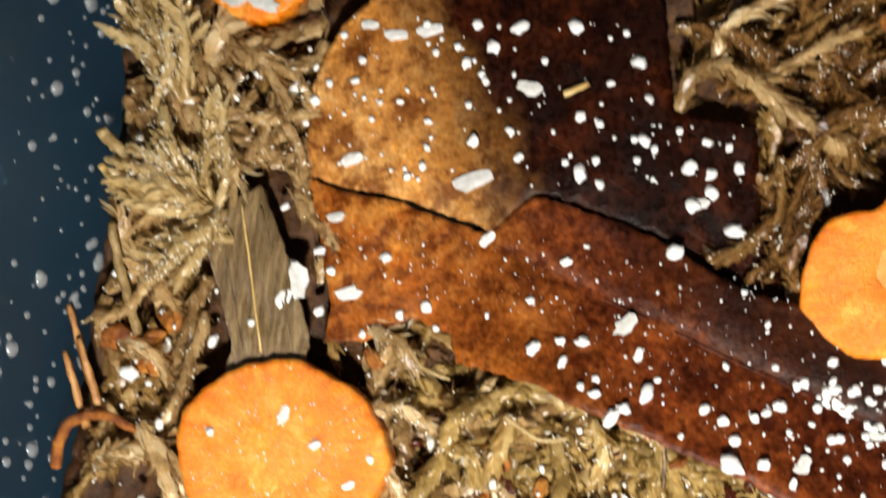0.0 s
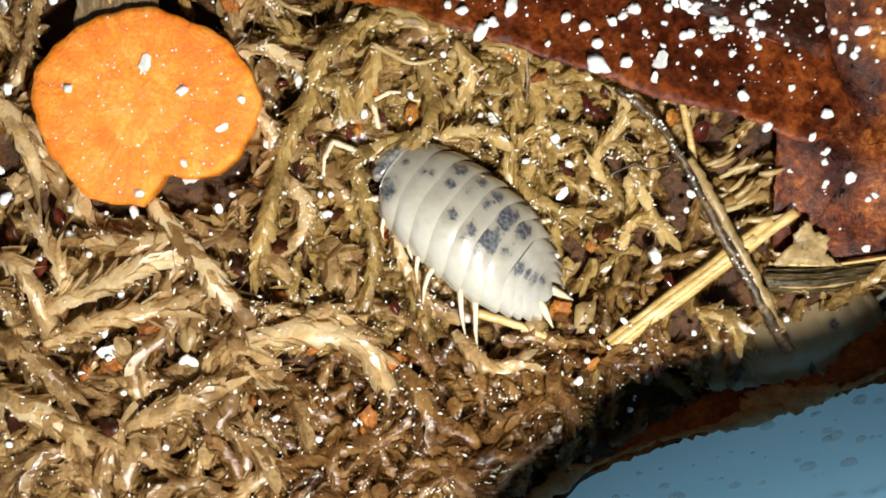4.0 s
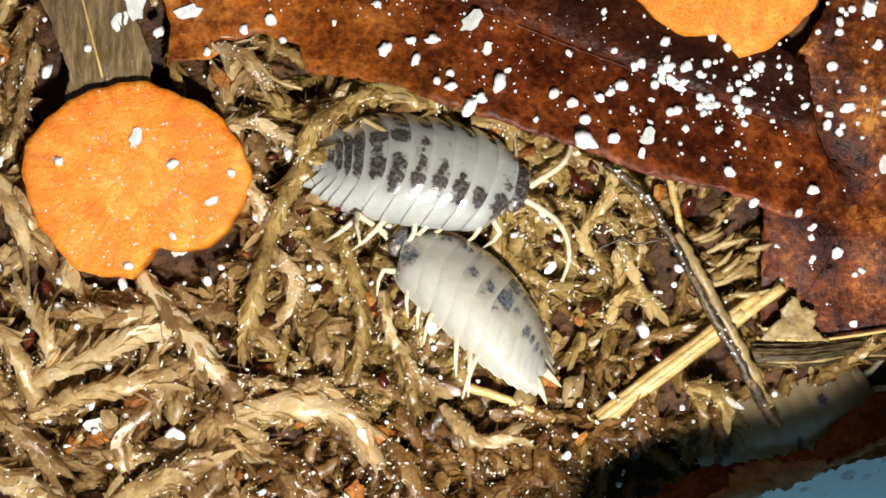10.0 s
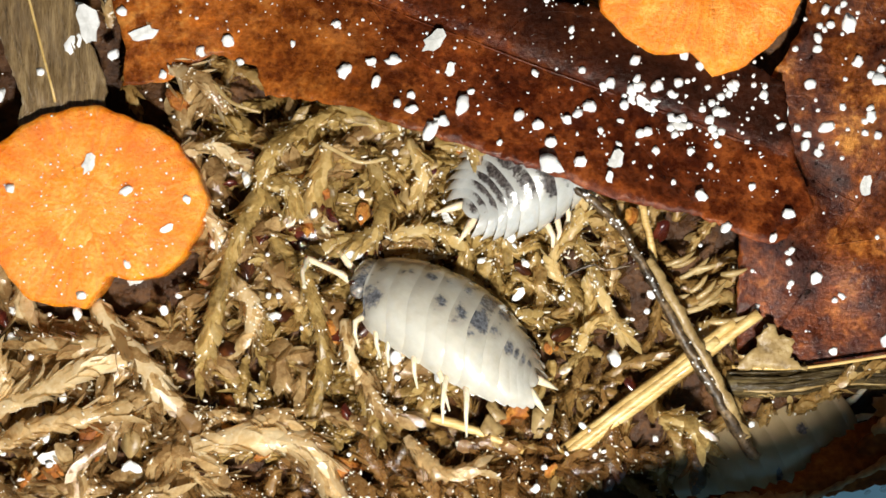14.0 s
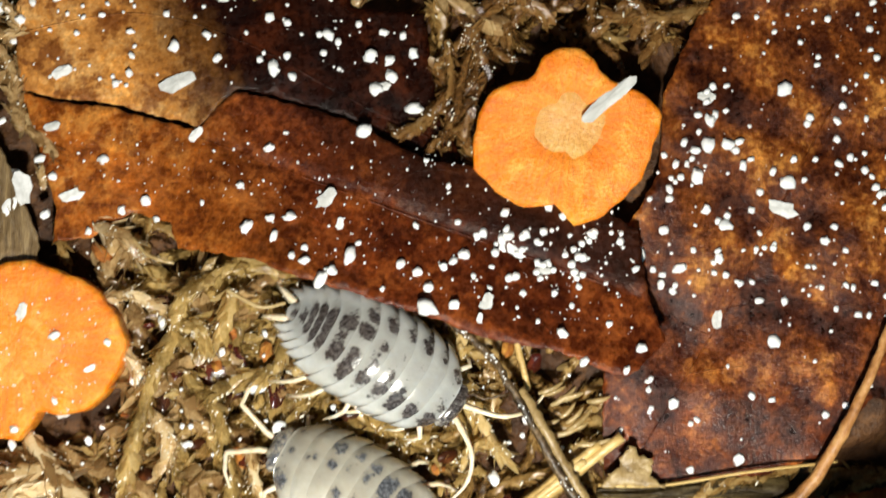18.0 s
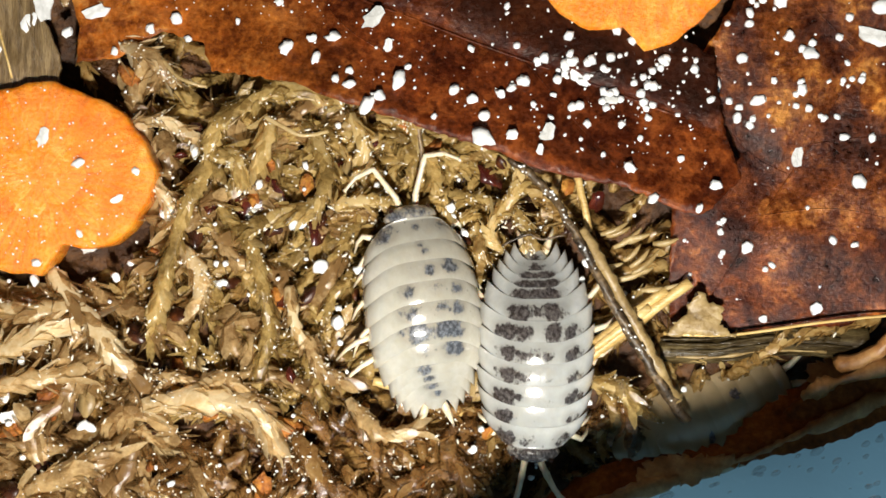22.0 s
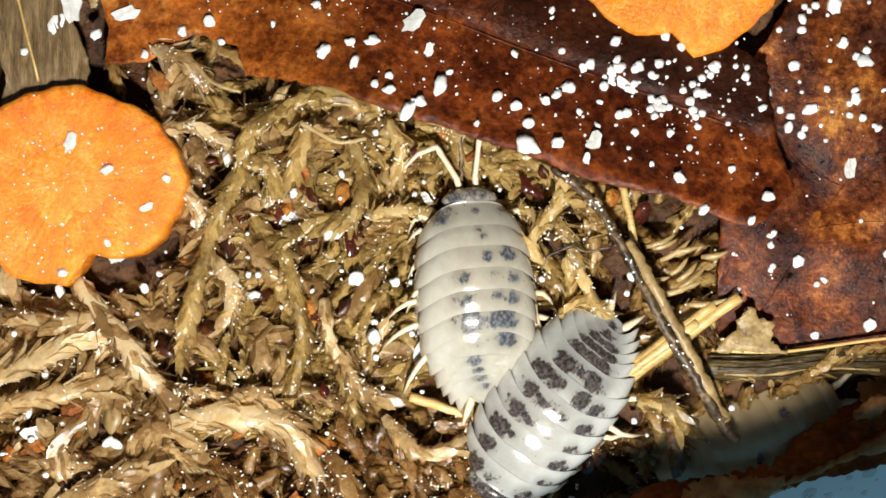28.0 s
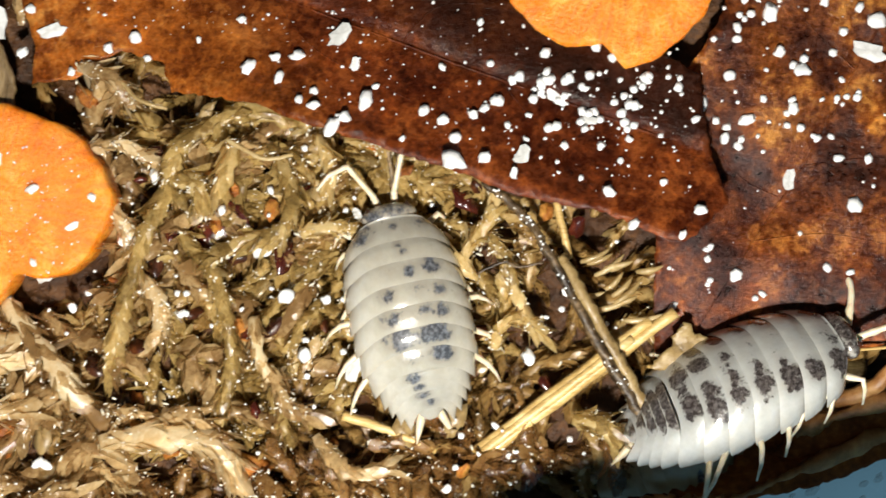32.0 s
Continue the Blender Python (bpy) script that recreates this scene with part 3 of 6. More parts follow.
# ---- carrot slices ----
def build_carrot(label, cx, cy, z, radii, thick, tilt, core, seed, dish=0.06, heart=None):
    """A slice with a bumpy outline: radii at even steps round it, in millimetres."""
    n = 84
    thing = tagged(new("carrot_slice"), label, "carrot", group="carrot slices")
    thing.matrix_basis = mm(cx, cy, z, *tilt)

    def radius(a):
        u = a / (2 * math.pi) * len(radii)
        i = int(u) % len(radii)
        f = u - int(u)
        return radii[i] * (1 - f) + radii[(i + 1) % len(radii)] * f + 0.12 * math.sin(9 * a + seed) + 0.08 * math.sin(23 * a)

    rings = [(0.0, -dish), (0.2, -0.98 * dish), (0.36, -0.85 * dish), (0.46, -0.25 * dish), (0.6, 0.0), (0.8, 0.02), (0.93, 0.0), (0.985, -0.14), (1.0, -0.4), (1.0, -thick + 0.35), (0.96, -thick), (0.5, -thick)]
    verts, faces = [], []
    for s, dz in rings:
        for k in range(n):
            a = 2 * math.pi * k / n
            r = s * radius(a)
            x, y = r * math.cos(a), r * math.sin(a)
            verts.append((x, y, thick + dz + (0.07 * fbm(x + seed, y, 1.1, 8.0) + 0.12 * fbm(x, y, 4.0, 2.0 + seed) if s < 0.99 else 0.0)))
    for k in range(len(rings) - 1):
        for i in range(n):
            j = (i + 1) % n
            faces.append((k * n + j, k * n + i, (k + 1) * n + i, (k + 1) * n + j))
    part("flesh", mesh_of("carrot_flesh", verts, faces, CARROT), thing)
    cv, cf = [], []
    m = 40
    for s, dz in ((0.0, 0.1 - dish), (0.3, 0.1 - 0.98 * dish), (0.6, 0.1 - 0.93 * dish), (0.85, 0.08 - 0.85 * dish), (1.0, -0.06 - 0.7 * dish)):
        for k in range(m):
            a = 2 * math.pi * k / m
            r = min(core, 0.42 * radius(a)) * s * (1 + 0.06 * math.sin(3 * a + seed) + 0.03 * math.sin(7 * a + seed))
            x, y = r * math.cos(a), r * math.sin(a)
            cv.append((x, y, thick + dz + 0.07 * fbm(x + seed, y, 1.1, 8.0) + 0.12 * fbm(x, y, 4.0, 2.0 + seed)))
    for k in range(4):
        for i in range(m):
            j = (i + 1) % m
            cf.append((k * m + j, k * m + i, (k + 1) * m + i, (k + 1) * m + j))
    part("core", mesh_of("carrot_core", cv, cf, heart or CARROT_CORE), thing, "paler orange heart of the slice")
    return thing


build_carrot("round bright orange carrot slice with a nibbled edge", -20.3, 10.6, -0.6,
             [9.5, 9.3, 8.7, 8.1, 7.9, 8.0, 8.0, 8.0, 8.6, 8.9, 8.9, 8.3, 8.2, 8.5, 8.2, 8.1, 5.6, 7.4, 8.3, 9.0], 3.3, (0, 0, 0), 3.9, 1)
build_carrot("orange carrot slice with a bitten front edge and a pale heart", 29.85, 31.1, -1.1,
             [8.0, 7.3, 6.0, 4.9, 4.9, 5.4, 6.0, 6.5, 6.5, 5.9, 5.2, 5.7, 7.0, 8.1, 8.7, 9.1, 9.9, 9.7, 9.3, 8.8, 8.0, 9.6, 9.3, 8.9, 8.4, 8.1, 7.9, 7.8], 4.4, (7, -3, 0), 3.9, 2, 0.75, CARROT_PALE)
build_carrot("small orange carrot slice strewn with white flakes", -27.0, 53.2, -0.8, [5.6, 5.4, 5.7, 5.2, 5.5, 5.8, 5.3, 5.6, 5.2, 5.5], 3.0, (0, 0, 20), 2.2, 3)


# ---- bark, straw, twigs ----
def build_bark():
    thing = tagged(new("bark_strip"), "flat grey-brown fibrous bark strip beside the carrot", "bark")
    outline = [(-29.2, 28), (-27.9, 31.6), (-24.7, 33.3), (-21.5, 27), (-18.9, 20.6), (-19.6, 14), (-26.5, 13), (-25.6, 19.5), (-27.4, 24)]
    v, f = sheet(outline, lambda x, y: 1.5 + 0.12 * math.sin((x * 0.9 + y * 0.35) * 5) + 0.2 * fbm(x, y, 4, 31) - 0.06 * (y - 20 if y < 20 else 0) * -1, 0.7, 0.45, 0.35, 0.1, 9)
    part("strip", mesh_of("bark_strip", v, f, BARK), thing)
    for k, (a, b) in enumerate((((-26.2, 31.6), (-22.9, 19)), ((-27.7, 29), (-24.6, 19)), ((-24.4, 31.5), (-20.5, 20.5)))):
        pts = [(a[0] + (b[0] - a[0]) * s / 9, a[1] + (b[1] - a[1]) * s / 9, 1.66 + 0.1 * fbm(s, k, 2.0)) for s in range(10)]
        part("fibre", mesh_of("bark_fibre", *tube(pts, [0.12] * 10, 5, 0.2, k), STRAW if k == 0 else BARK), thing)


def stick(name, label, points, r0, r1, mat, rough=0.15, seed=1, n=26, cat="twig"):
    pts = spline(points, n)
    rnd = random.Random(seed)
    pts = [p + Vector((rnd.uniform(-1, 1), rnd.uniform(-1, 1), rnd.uniform(-1, 1))) * rough * r0 for p in pts]
    v, f = tube(pts, [r0 + (r1 - r0) * k / (n - 1) for k in range(n)], 8, rough, seed)
    return tagged(new(name, mesh_of(name, v, f, mat)), label, cat)


def build_sticks():
    straw = tagged(new("straw"), "pale yellow split straw stalk lying on moss", "straw")
    a, b = Vector((17.9, -9.8, -2.4)), Vector((33.5, 2.2, -0.2))
    side = Vector((-0.6, 0.78, 0)).normalized()
    for k, (off, r) in enumerate(((-0.36, 0.55), (0.34, 0.52), (0.02, 0.5))):
        pts = [a.lerp(b, s / 20) + side * off + Vector((0, 0, 0.25 if k == 2 else 0)) for s in range(21 - 2 * k)]
        part("fibre", mesh_of("straw_fibre", *tube(pts, [r * (0.9 + 0.1 * math.sin(s)) for s in range(len(pts))], 8, 0.06, k), STRAW), straw)
    stick("twig", "thin dark crusted twig lying across the straw", [(18.6, 12.2, 0.4), (21.5, 9.8, 0.6), (24, 6, 0.8), (27.5, -0.5, 0.9), (29.8, -4.3, 0.6), (33.5, -9.9, -1.4)], 0.3, 0.5, TWIG, 0.25, 2, 44)
    stick("twig", "tan twig lying along a darker one", [(24.6, 6.3, 0.3), (26.6, 2.8, 0.5), (28.5, -0.8, 0.4), (30.4, -4.2, 0.2), (32.6, -8.2, -1.0)], 0.5, 0.6, TWIG_TAN, 0.2, 3, 34)
    stick("stalk", "short thin orange-brown stalk", [(24.3, 11.2, -0.8), (24.9, 8.5, -0.9), (25.4, 6.2, -1.2)], 0.32, 0.3, STRAW, 0.1, 4, 12, "stalk")
    stick("rootlet", "short black rootlet against pale moss", [(10.9, 16.8, 1.5), (11.1, 14, 0.5), (11.2, 11.3, -0.9)], 0.24, 0.14, TWIG, 0.35, 5, 16, "root")
    stick("rootlet", "fine black rootlet lying on moss", [(18, 5.0, -0.8), (20, 5.9, -0.5), (21.5, 5.5, -0.5), (23.3, 5.9, -0.4)], 0.13, 0.09, TWIG, 0.4, 6, 18, "root")
    stick("stalk", "amber dry stalk in the moss", [(7, -6.5, -2.0), (10.5, -7.6, -2.0), (14.6, -9.4, -2.4)], 0.45, 0.3, STRAW, 0.12, 7, 14, "stalk")
    stem = tagged(new("stem"), "thick dark olive-brown stem under the edge of a leaf", "stem")
    pts = spline([(31.5, -4.0, -2.9), (36, -3.9, -2.7), (41, -3.1, -2.8), (49, -3.2, -3.0)], 26)
    part("stalk", mesh_of("stem_stalk", *tube(pts, [1.1 + 0.3 * k / 25 for k in range(26)], 12, 0.08, 8), STEM), stem)
    for k in range(5):
        a = 0.5 + 0.5 * k
        line = [p + Vector((0, (1.12 + 0.012 * i) * math.cos(a + 0.02 * i), (1.12 + 0.012 * i) * math.sin(a + 0.02 * i))) for i, p in enumerate(pts[k:22 + k % 3])]
        part("fibre", mesh_of("stem_fibre", *tube(line, [0.14 + 0.06 * math.sin(i * 1.3 + k) for i in range(len(line))], 5, 0.2, k), TWIG_TAN if k == 3 else STEM), stem)
    stick("stalk", "thin straight grass stalk along a leaf edge", [(31.5, -2.4, -0.3), (37, -2.5, 0.1), (45, -1.4, 0.2), (53, -0.6, 0.3)], 0.16, 0.12, STRAW, 0.1, 9, 20, "stalk")
    stick("stalk", "long tan leaf stalk leaning on the tub wall", [(46.4, -5.2, -1.5), (49.5, -3.6, 0.2), (52.5, 0.8, 1.4), (55.5, 6.5, 2.0), (58, 12, 2.0)], 0.75, 0.35, RIND, 0.12, 10, 30, "stalk")


CHUNK_LOW = [(28.9, -15.3), (30.1, -13.6), (32.5, -12.7), (35.0, -13.0), (37.4, -12.4), (37.6, -13.4), (35.7, -14.5), (34.0, -15.0)]
CHUNK_HIGH = [(44.3, -6.6), (45.0, -5.4), (46.7, -4.8), (49.6, -4.5), (52.8, -4.0), (52.8, -5.9), (49.0, -6.7), (46.1, -7.4)]


def build_rolled_leaf():
    """Dark curled leaf along the wall, with a torn tan rim, over a hollow."""
    thing = tagged(new("curled_leaf"), "dark curled leaf with a torn tan rim against the tub wall", "leaf")
    rim = [(10.5, -23.4), (14.4, -20.9), (19.3, -19.1), (24.1, -17.5), (29, -16.4), (33.9, -14.9), (38.8, -13.4), (43, -11.4), (50, -8.6), (57, -6.4)]
    front = [(21.5, -16.6), (27.5, -13.6), (31.5, -13.0), (36.6, -12.0), (39.0, -10.0), (41.0, -8.5), (45.0, -6.4), (53.0, -4.4), (58.0, -3.4)]

    def slope(x, y):
        top = -26.0 + 0.345 * x
        return -1.2 - 0.9 * max(0.0, y - top - 0.6) + 0.5 * fbm(x, y, 4, 17) + 0.25 * fbm(x, y, 1.5, 18)

    v, f = sheet(rim + front[::-1], slope, 0.4, 0.6, 0.4, 0.25, 21)
    part("blade", mesh_of("curled_blade", v, f, LEAF_ROT), thing)
    pts = spline([(x, y + 0.6, -1.0 + 0.5 * math.sin(k * 2.1)) for k, (x, y) in enumerate(rim)], 80)
    rnd = random.Random(5)
    part("rim", mesh_of("curled_rim", *tube(pts, [0.14 + 0.6 * max(0, math.sin(k * 0.21)) ** 2 + rnd.uniform(0, 0.2) for k in range(80)], 7, 0.4, 3), RIND), thing, "torn tan edge of the leaf")
    for k, piece in enumerate((CHUNK_LOW, CHUNK_HIGH)):
        v, f = sheet(piece, lambda x, y: slope(x, y) + 0.55 + 0.5 * fbm(x, y, 2.2, 61 + k), 0.55, 0.45, 0.3, 0.3, 62 + k)
        part("torn_piece", mesh_of("curled_torn_piece", v, f, RIND), thing, "thick tan torn piece of the rim")
    # second, higher fold nearer the corner of the large leaf
    thing = tagged(new("curled_leaf"), "reddish brown curled leaf edge shading a hollow", "leaf")
    v, f = sheet([(38.5, -13.6), (39.5, -11.5), (42.5, -8.6), (44.5, -6.9), (50, -5.0), (58, -3), (62, 0), (63, -4), (57, -7.4), (50.5, -10.0), (44.5, -12.3)],
                 lambda x, y: -1.6 + 0.5 * fbm(x, y, 4, 41) + 0.16 * (y + 9) - 0.9 * smoothstep(46, 39, x), 0.4, 0.6, 0.4, 0.2, 23)
    part("blade", mesh_of("fold_blade", v, f, LEAF_ROT), thing)
    pts = spline([(43.3, -7.9, -1.5), (44.9, -6.9, -0.9), (47, -6.2, -0.6), (51, -5.0, -0.4), (54, -4.2, -0.2)], 30)
    part("rim", mesh_of("fold_rim", *tube(pts, [0.3 + 0.55 * math.sin(k * 0.24) ** 2 for k in range(30)], 8, 0.3, 6), RIND), thing, "torn tan edge of the leaf")


build_bark()
build_sticks()
build_rolled_leaf()


# ---- moss ----
def strand(rnd, path, width, tip=1.0, flat=0.44):
    """A soaked moss shoot: a soft flattened body ringed with pressed-on scales, and loose pointed leaflets along its margins and tip."""
    rough = [np.array(p, float) for p in path]
    total = sum(float(np.linalg.norm(b - a)) for a, b in zip(rough, rough[1:]))
    n = max(12, int(total / (0.2 * width)))
    pts = [np.array(p) for p in spline(path, n)]
    sides, phase = 10, rnd.random()
    frames, verts, faces = [], [], []
    for k in range(n):
        d = pts[min(k + 1, n - 1)] - pts[max(k - 1, 0)]
        d /= np.linalg.norm(d) + 1e-9
        a = np.cross(d, (0.1, 0.2, 0.97))
        a /= np.linalg.norm(a)
        b = np.cross(a, d)
        frames.append((d, a, b))
        s = total * k / (n - 1)
        end = min(1.0, 0.45 + 1.6 * (total - s) / (2.0 * width)) * min(1.0, 0.5 + s / width)
        swell = 1.0 + 0.16 * math.sin(1.7 * s / width + 6 * phase)
        for i in range(sides):
            w = 2 * math.pi * i / sides
            edge = math.cos(w) ** 2
            tooth = (s / (0.62 * width) + phase + (0.5 if math.cos(w) < 0 else 0.0) + 0.3 * math.sin(2.1 * s / width)) % 1.0
            scale = (s / (0.8 * width) + 0.5 * (i % 2) + 0.13 * i) % 1.0
            r = 0.4 * width * end * swell * (edge * (0.5 + 0.62 * tooth) + (1 - edge) * (0.7 + 0.3 * scale) + rnd.uniform(-0.1, 0.1))
            verts.append(tuple(pts[k] + r * (math.cos(w) * a + flat * math.sin(w) * b)))
    for k in range(n - 1):
        for i in range(sides):
            p, q = k * sides + i, k * sides + (i + 1) % sides
            faces.append((p, q, q + sides, p + sides))
    faces.append(tuple(range((n - 1) * sides, n * sides)))
    faces.append(tuple(range(sides - 1, -1, -1)))
    lv, lf = [], []
    count = max(12, int(8.5 * total / width))
    for c in range(count):
        u = (c + rnd.random()) / count
        at_tip = u > 0.9
        k = min(n - 1, int(u * (n - 1)))
        d, a, b = frames[k]
        margin = rnd.random() < 0.6
        w = (rnd.choice((0.0, math.pi)) + rnd.uniform(-0.5, 0.5)) if margin else rnd.uniform(0.2, math.pi - 0.2)
        out = math.cos(w) * a + math.sin(w) * b
        side = np.cross(d, out)
        lift = rnd.uniform(0.2, 0.95) if margin else rnd.uniform(0.02, 0.4)
        if at_tip:
            lift = rnd.uniform(0.0, 0.5)
        if rnd.random() < 0.12:
            lift += 0.6
        way = d + out * lift
        way /= np.linalg.norm(way)
        nrm = np.cross(side, way)
        ln = width * rnd.uniform(0.5, 1.15) * (tip if at_tip else 1.0)
        hw = width * rnd.uniform(0.15, 0.36)
        o = pts[k] + 0.22 * width * (math.cos(w) * a + flat * math.sin(w) * b)
        cup = hw * rnd.uniform(0.15, 0.5)
        i = len(lv)
        lv += [tuple(o - side * hw * 0.7), tuple(o + side * hw * 0.7),
               tuple(o + way * ln * 0.45 - side * hw - nrm * cup), tuple(o + way * ln * 0.45), tuple(o + way * ln * 0.45 + side * hw - nrm * cup),
               tuple(o + way * ln * 0.8 - side * hw * 0.6 - nrm * cup * 0.8), tuple(o + way * ln * 0.8 + side * hw * 0.6 - nrm * cup * 0.8),
               tuple(o + way * ln - nrm * cup * rnd.uniform(-0.4, 1.4))]
        lf += [(i, i + 3, i + 2), (i, i + 1, i + 3), (i + 1, i + 4, i + 3), (i + 2, i + 3, i + 5), (i + 3, i + 6, i + 5), (i + 3, i + 4, i + 6), (i + 5, i + 6, i + 7)]
    return (verts, faces), (lv, lf)


def wander(rnd, x, y, heading, length, level, lift=0.0, turn=0.35, slope=0.0, steps=9):
    pts = []
    for k in range(steps):
        pts.append((x, y, level(x, y) + lift + slope * k / steps + rnd.uniform(-0.15, 0.15)))
        x += math.cos(heading) * length / steps
        y += math.sin(heading) * length / steps
        heading += rnd.uniform(-turn, turn)
    return pts


def in_tub(x, y, gap=1.5):
    c = (14, 22)
    return inside([(c[0] + (px - c[0]) * (1 - gap / 50), c[1] + (py - c[1]) * (1 - gap / 50)) for px, py in RIM], x, y)


GLINT_BEADS = []


def carpet(name, label, mat, count, seed, box, width, length, lift, keep):
    rnd = random.Random(seed)
    pieces, tries = [], 0
    while len(pieces) < count and tries < count * 30:
        tries += 1
        x, y = rnd.uniform(box[0], box[1]), rnd.uniform(box[2], box[3])
        if not in_tub(x, y) or not keep(x, y):
            continue
        path = wander(rnd, x, y, rnd.uniform(0, 2 * math.pi), rnd.uniform(*length), moss_level, rnd.uniform(*lift), 0.4, rnd.uniform(-1.0, 1.4))
        if not all(keep(p[0], p[1]) and in_tub(p[0], p[1]) for p in path[::2]):
            continue
        pieces.append(joined(strand(rnd, path, rnd.uniform(*width))))
    for v, _ in pieces:
        for p in rnd.sample(v, 40):
            if p[2] > moss_level(p[0], p[1]) - 0.5:
                GLINT_BEADS.append(p)
    return tagged(new(name, mesh_of(name, *joined(pieces), mat)), label, "moss", kind="stuff")


def under_leaf(x, y):
    """Where leaves or slices hide the moss."""
    big = -16 < x < 20 and 22 - 0.33 * x < y < 32.5 - 0.28 * max(0.0, x)
    right = x > 35 and -0.5 < y < 38 + 1.1 * (x - 41)
    bark = -30 < x < -17 and 16 < y < 34 and abs((x + 23.6) + 0.35 * (y - 24)) < 4.6
    disc = (x + 20.3) ** 2 + (y - 10.6) ** 2 < 74
    third = (x + 27) ** 2 + (y - 53.2) ** 2 < 30
    second = (x - 29.8) ** 2 + (y - 29.6) ** 2 < 42
    tan = -19.5 < x < 15.5 and 33 < y < 56 and (x < 9 or y < 40)
    return big or right or disc or bark or second or third or tan


def brown_zone(x, y):
    return smoothstep(-4, -13, y - 0.2 * (x - 5)) > 0.4 and x > -16


OPEN = lambda x, y: not under_leaf(x, y)
carpet("moss_bed", "tangled bed of wet tan dead moss", MOSS, 380, 11, (-41, 62, -26, 62), (1.1, 1.9), (6, 13), (-2.3, -0.7), OPEN)
carpet("moss_bed", "fine olive-yellow dead moss in the clearing", MOSS_OLIVE, 210, 12, (-8, 34, -12, 20), (1.1, 2.0), (3, 8), (-1.5, 0.2), lambda x, y: OPEN(x, y) and not brown_zone(x, y) and (x < 21 or fbm(x, y, 3.0, 4.0) > 0.15))
carpet("moss_bed", "coarse pale tan dead moss", MOSS_PALE, 125, 13, (-40, 4, -26, 22), (1.7, 2.7), (5, 11), (-1.5, 0.4), lambda x, y: OPEN(x, y) and not (brown_zone(x, y) and x > -6))
carpet("moss_bed", "rotted brown moss clumps near the tub wall", MOSS_BROWN, 130, 14, (-24, 24, -26, -6), (1.4, 2.3), (4, 10), (-1.5, 0.4), brown_zone)
carpet("moss_bed", "greyish tan feathery moss behind the leaves", MOSS_PALE, 80, 15, (-41, -18, 22, 62), (1.2, 2.0), (6, 14), (-0.6, 1.4), OPEN)
carpet("moss_bed", "dull brown moss round the second carrot slice", MOSS_BROWN, 150, 16, (8, 56, 24, 66), (1.0, 1.8), (6, 12), (-0.8, 0.9), lambda x, y: OPEN(x, y) and x > 8)


# ---- single moss shoots ----
SHOOTS_A = [  # width, then the places that the shoot runs through
    (1.9, 4.7, 16.7, 0.1, 18.1, -3.2, 16.7, -6.0, 14.8, -6.6, 11.7),
    (1.8, -6.2, 15.0, -7.1, 10.8, -8.7, 7.5, -10.3, 2.4, -11.6, -2.3),
    (1.5, -5.9, 8.2, -3.5, 5.7, -2.3, 2.9, -1.8, -0.8, -2.0, -4.0, -2.9, -8.2),
    (2.2, -19.7, 3.0, -17.0, -0.4, -14.6, -3.7, -12.5, -6.0),
    (0.9, -11.8, -6.0, -9.5, -5.9, -7.1, -6.6),
    (2.1, -28.7, -6.1, -23.5, -3.8, -19.8, -2.0, -16.5, -1.4),
    (2.0, -28.6, -8.7, -24.0, -6.8, -18.3, -5.7),
    (2.4, -12.2, -8.5, -8.0, -7.8, -3.4, -8.4, -1.3, -10.9),
    (1.8, -7.6, -6.4, -4.3, -6.6, -0.6, -10.5),
    (1.6, 2.2, 14.4, 3.3, 11.3, 2.3, 8.5, 0.2, 7.4),
    (1.4, 5.4, 16.2, 6.3, 13.2, 5.7, 11.1)]
SHOOTS_B = [
    (1.9, -1.1, 15.7, -1.8, 13.4, -2.4, 11.1),
    (1.6, 7.5, 15.8, 10.1, 15.8, 11.0, 14.4),
    (1.4, 17.1, 7.2, 19.1, 9.3, 19.2, 11.9),
    (1.4, 18.7, 8.4, 20.6, 5.4, 21.6, 2.2, 22.9, -0.1),
    (1.3, 18.0, 4.5, 16.9, 6.3, 17.6, 7.5),
    (1.6, 1.8, -2.6, 2.6, -5.4, 5.2, -6.5),
    (2.0, 25.7, -6.7, 28.0, -7.0, 29.8, -9.2),
    (2.0, -32.1, -1.4, -29.8, -3.3, -28.4, -7.0),
    (2.0, -18.4, 0.0, -21.7, -0.5, -25.0, -0.0),
    (1.6, -9.4, 5.2, -7.2, 2.9, -7.7, 0.1),
    (1.8, 0.6, 8.3, -2.6, 6.6, -4.2, 6.2)]
SHOOTS_E = [
    (1.5, 3.9, 8.1, 6.7, 8.8, 9.0, 8.3),
    (1.5, 0.2, 1.6, 0.5, -1.7, 2.1, -3.5),
    (1.6, 5.0, -8.1, 7.8, -10.8, 11.4, -10.3),
    (2.0, -6.9, 12.7, -4.1, 12.2, -4.5, 9.9),
    (2.4, 0.4, -10.9, 2.2, -13.2, 2.7, -15.5),
    (1.4, 19.2, -1.1, 20.6, 1.3, 23.3, 0.4),
    (1.6, -14.0, 22.0, -11.2, 20.6, -9.3, 18.3),
    (1.5, -13.9, 14.5, -10.7, 15.5, -7.8, 14.1),
    (1.7, -14.4, 10.3, -11.5, 10.8, -9.6, 8.0),
    (1.7, -27.1, 10.7, -25.1, 6.5, -26.0, 1.8)]
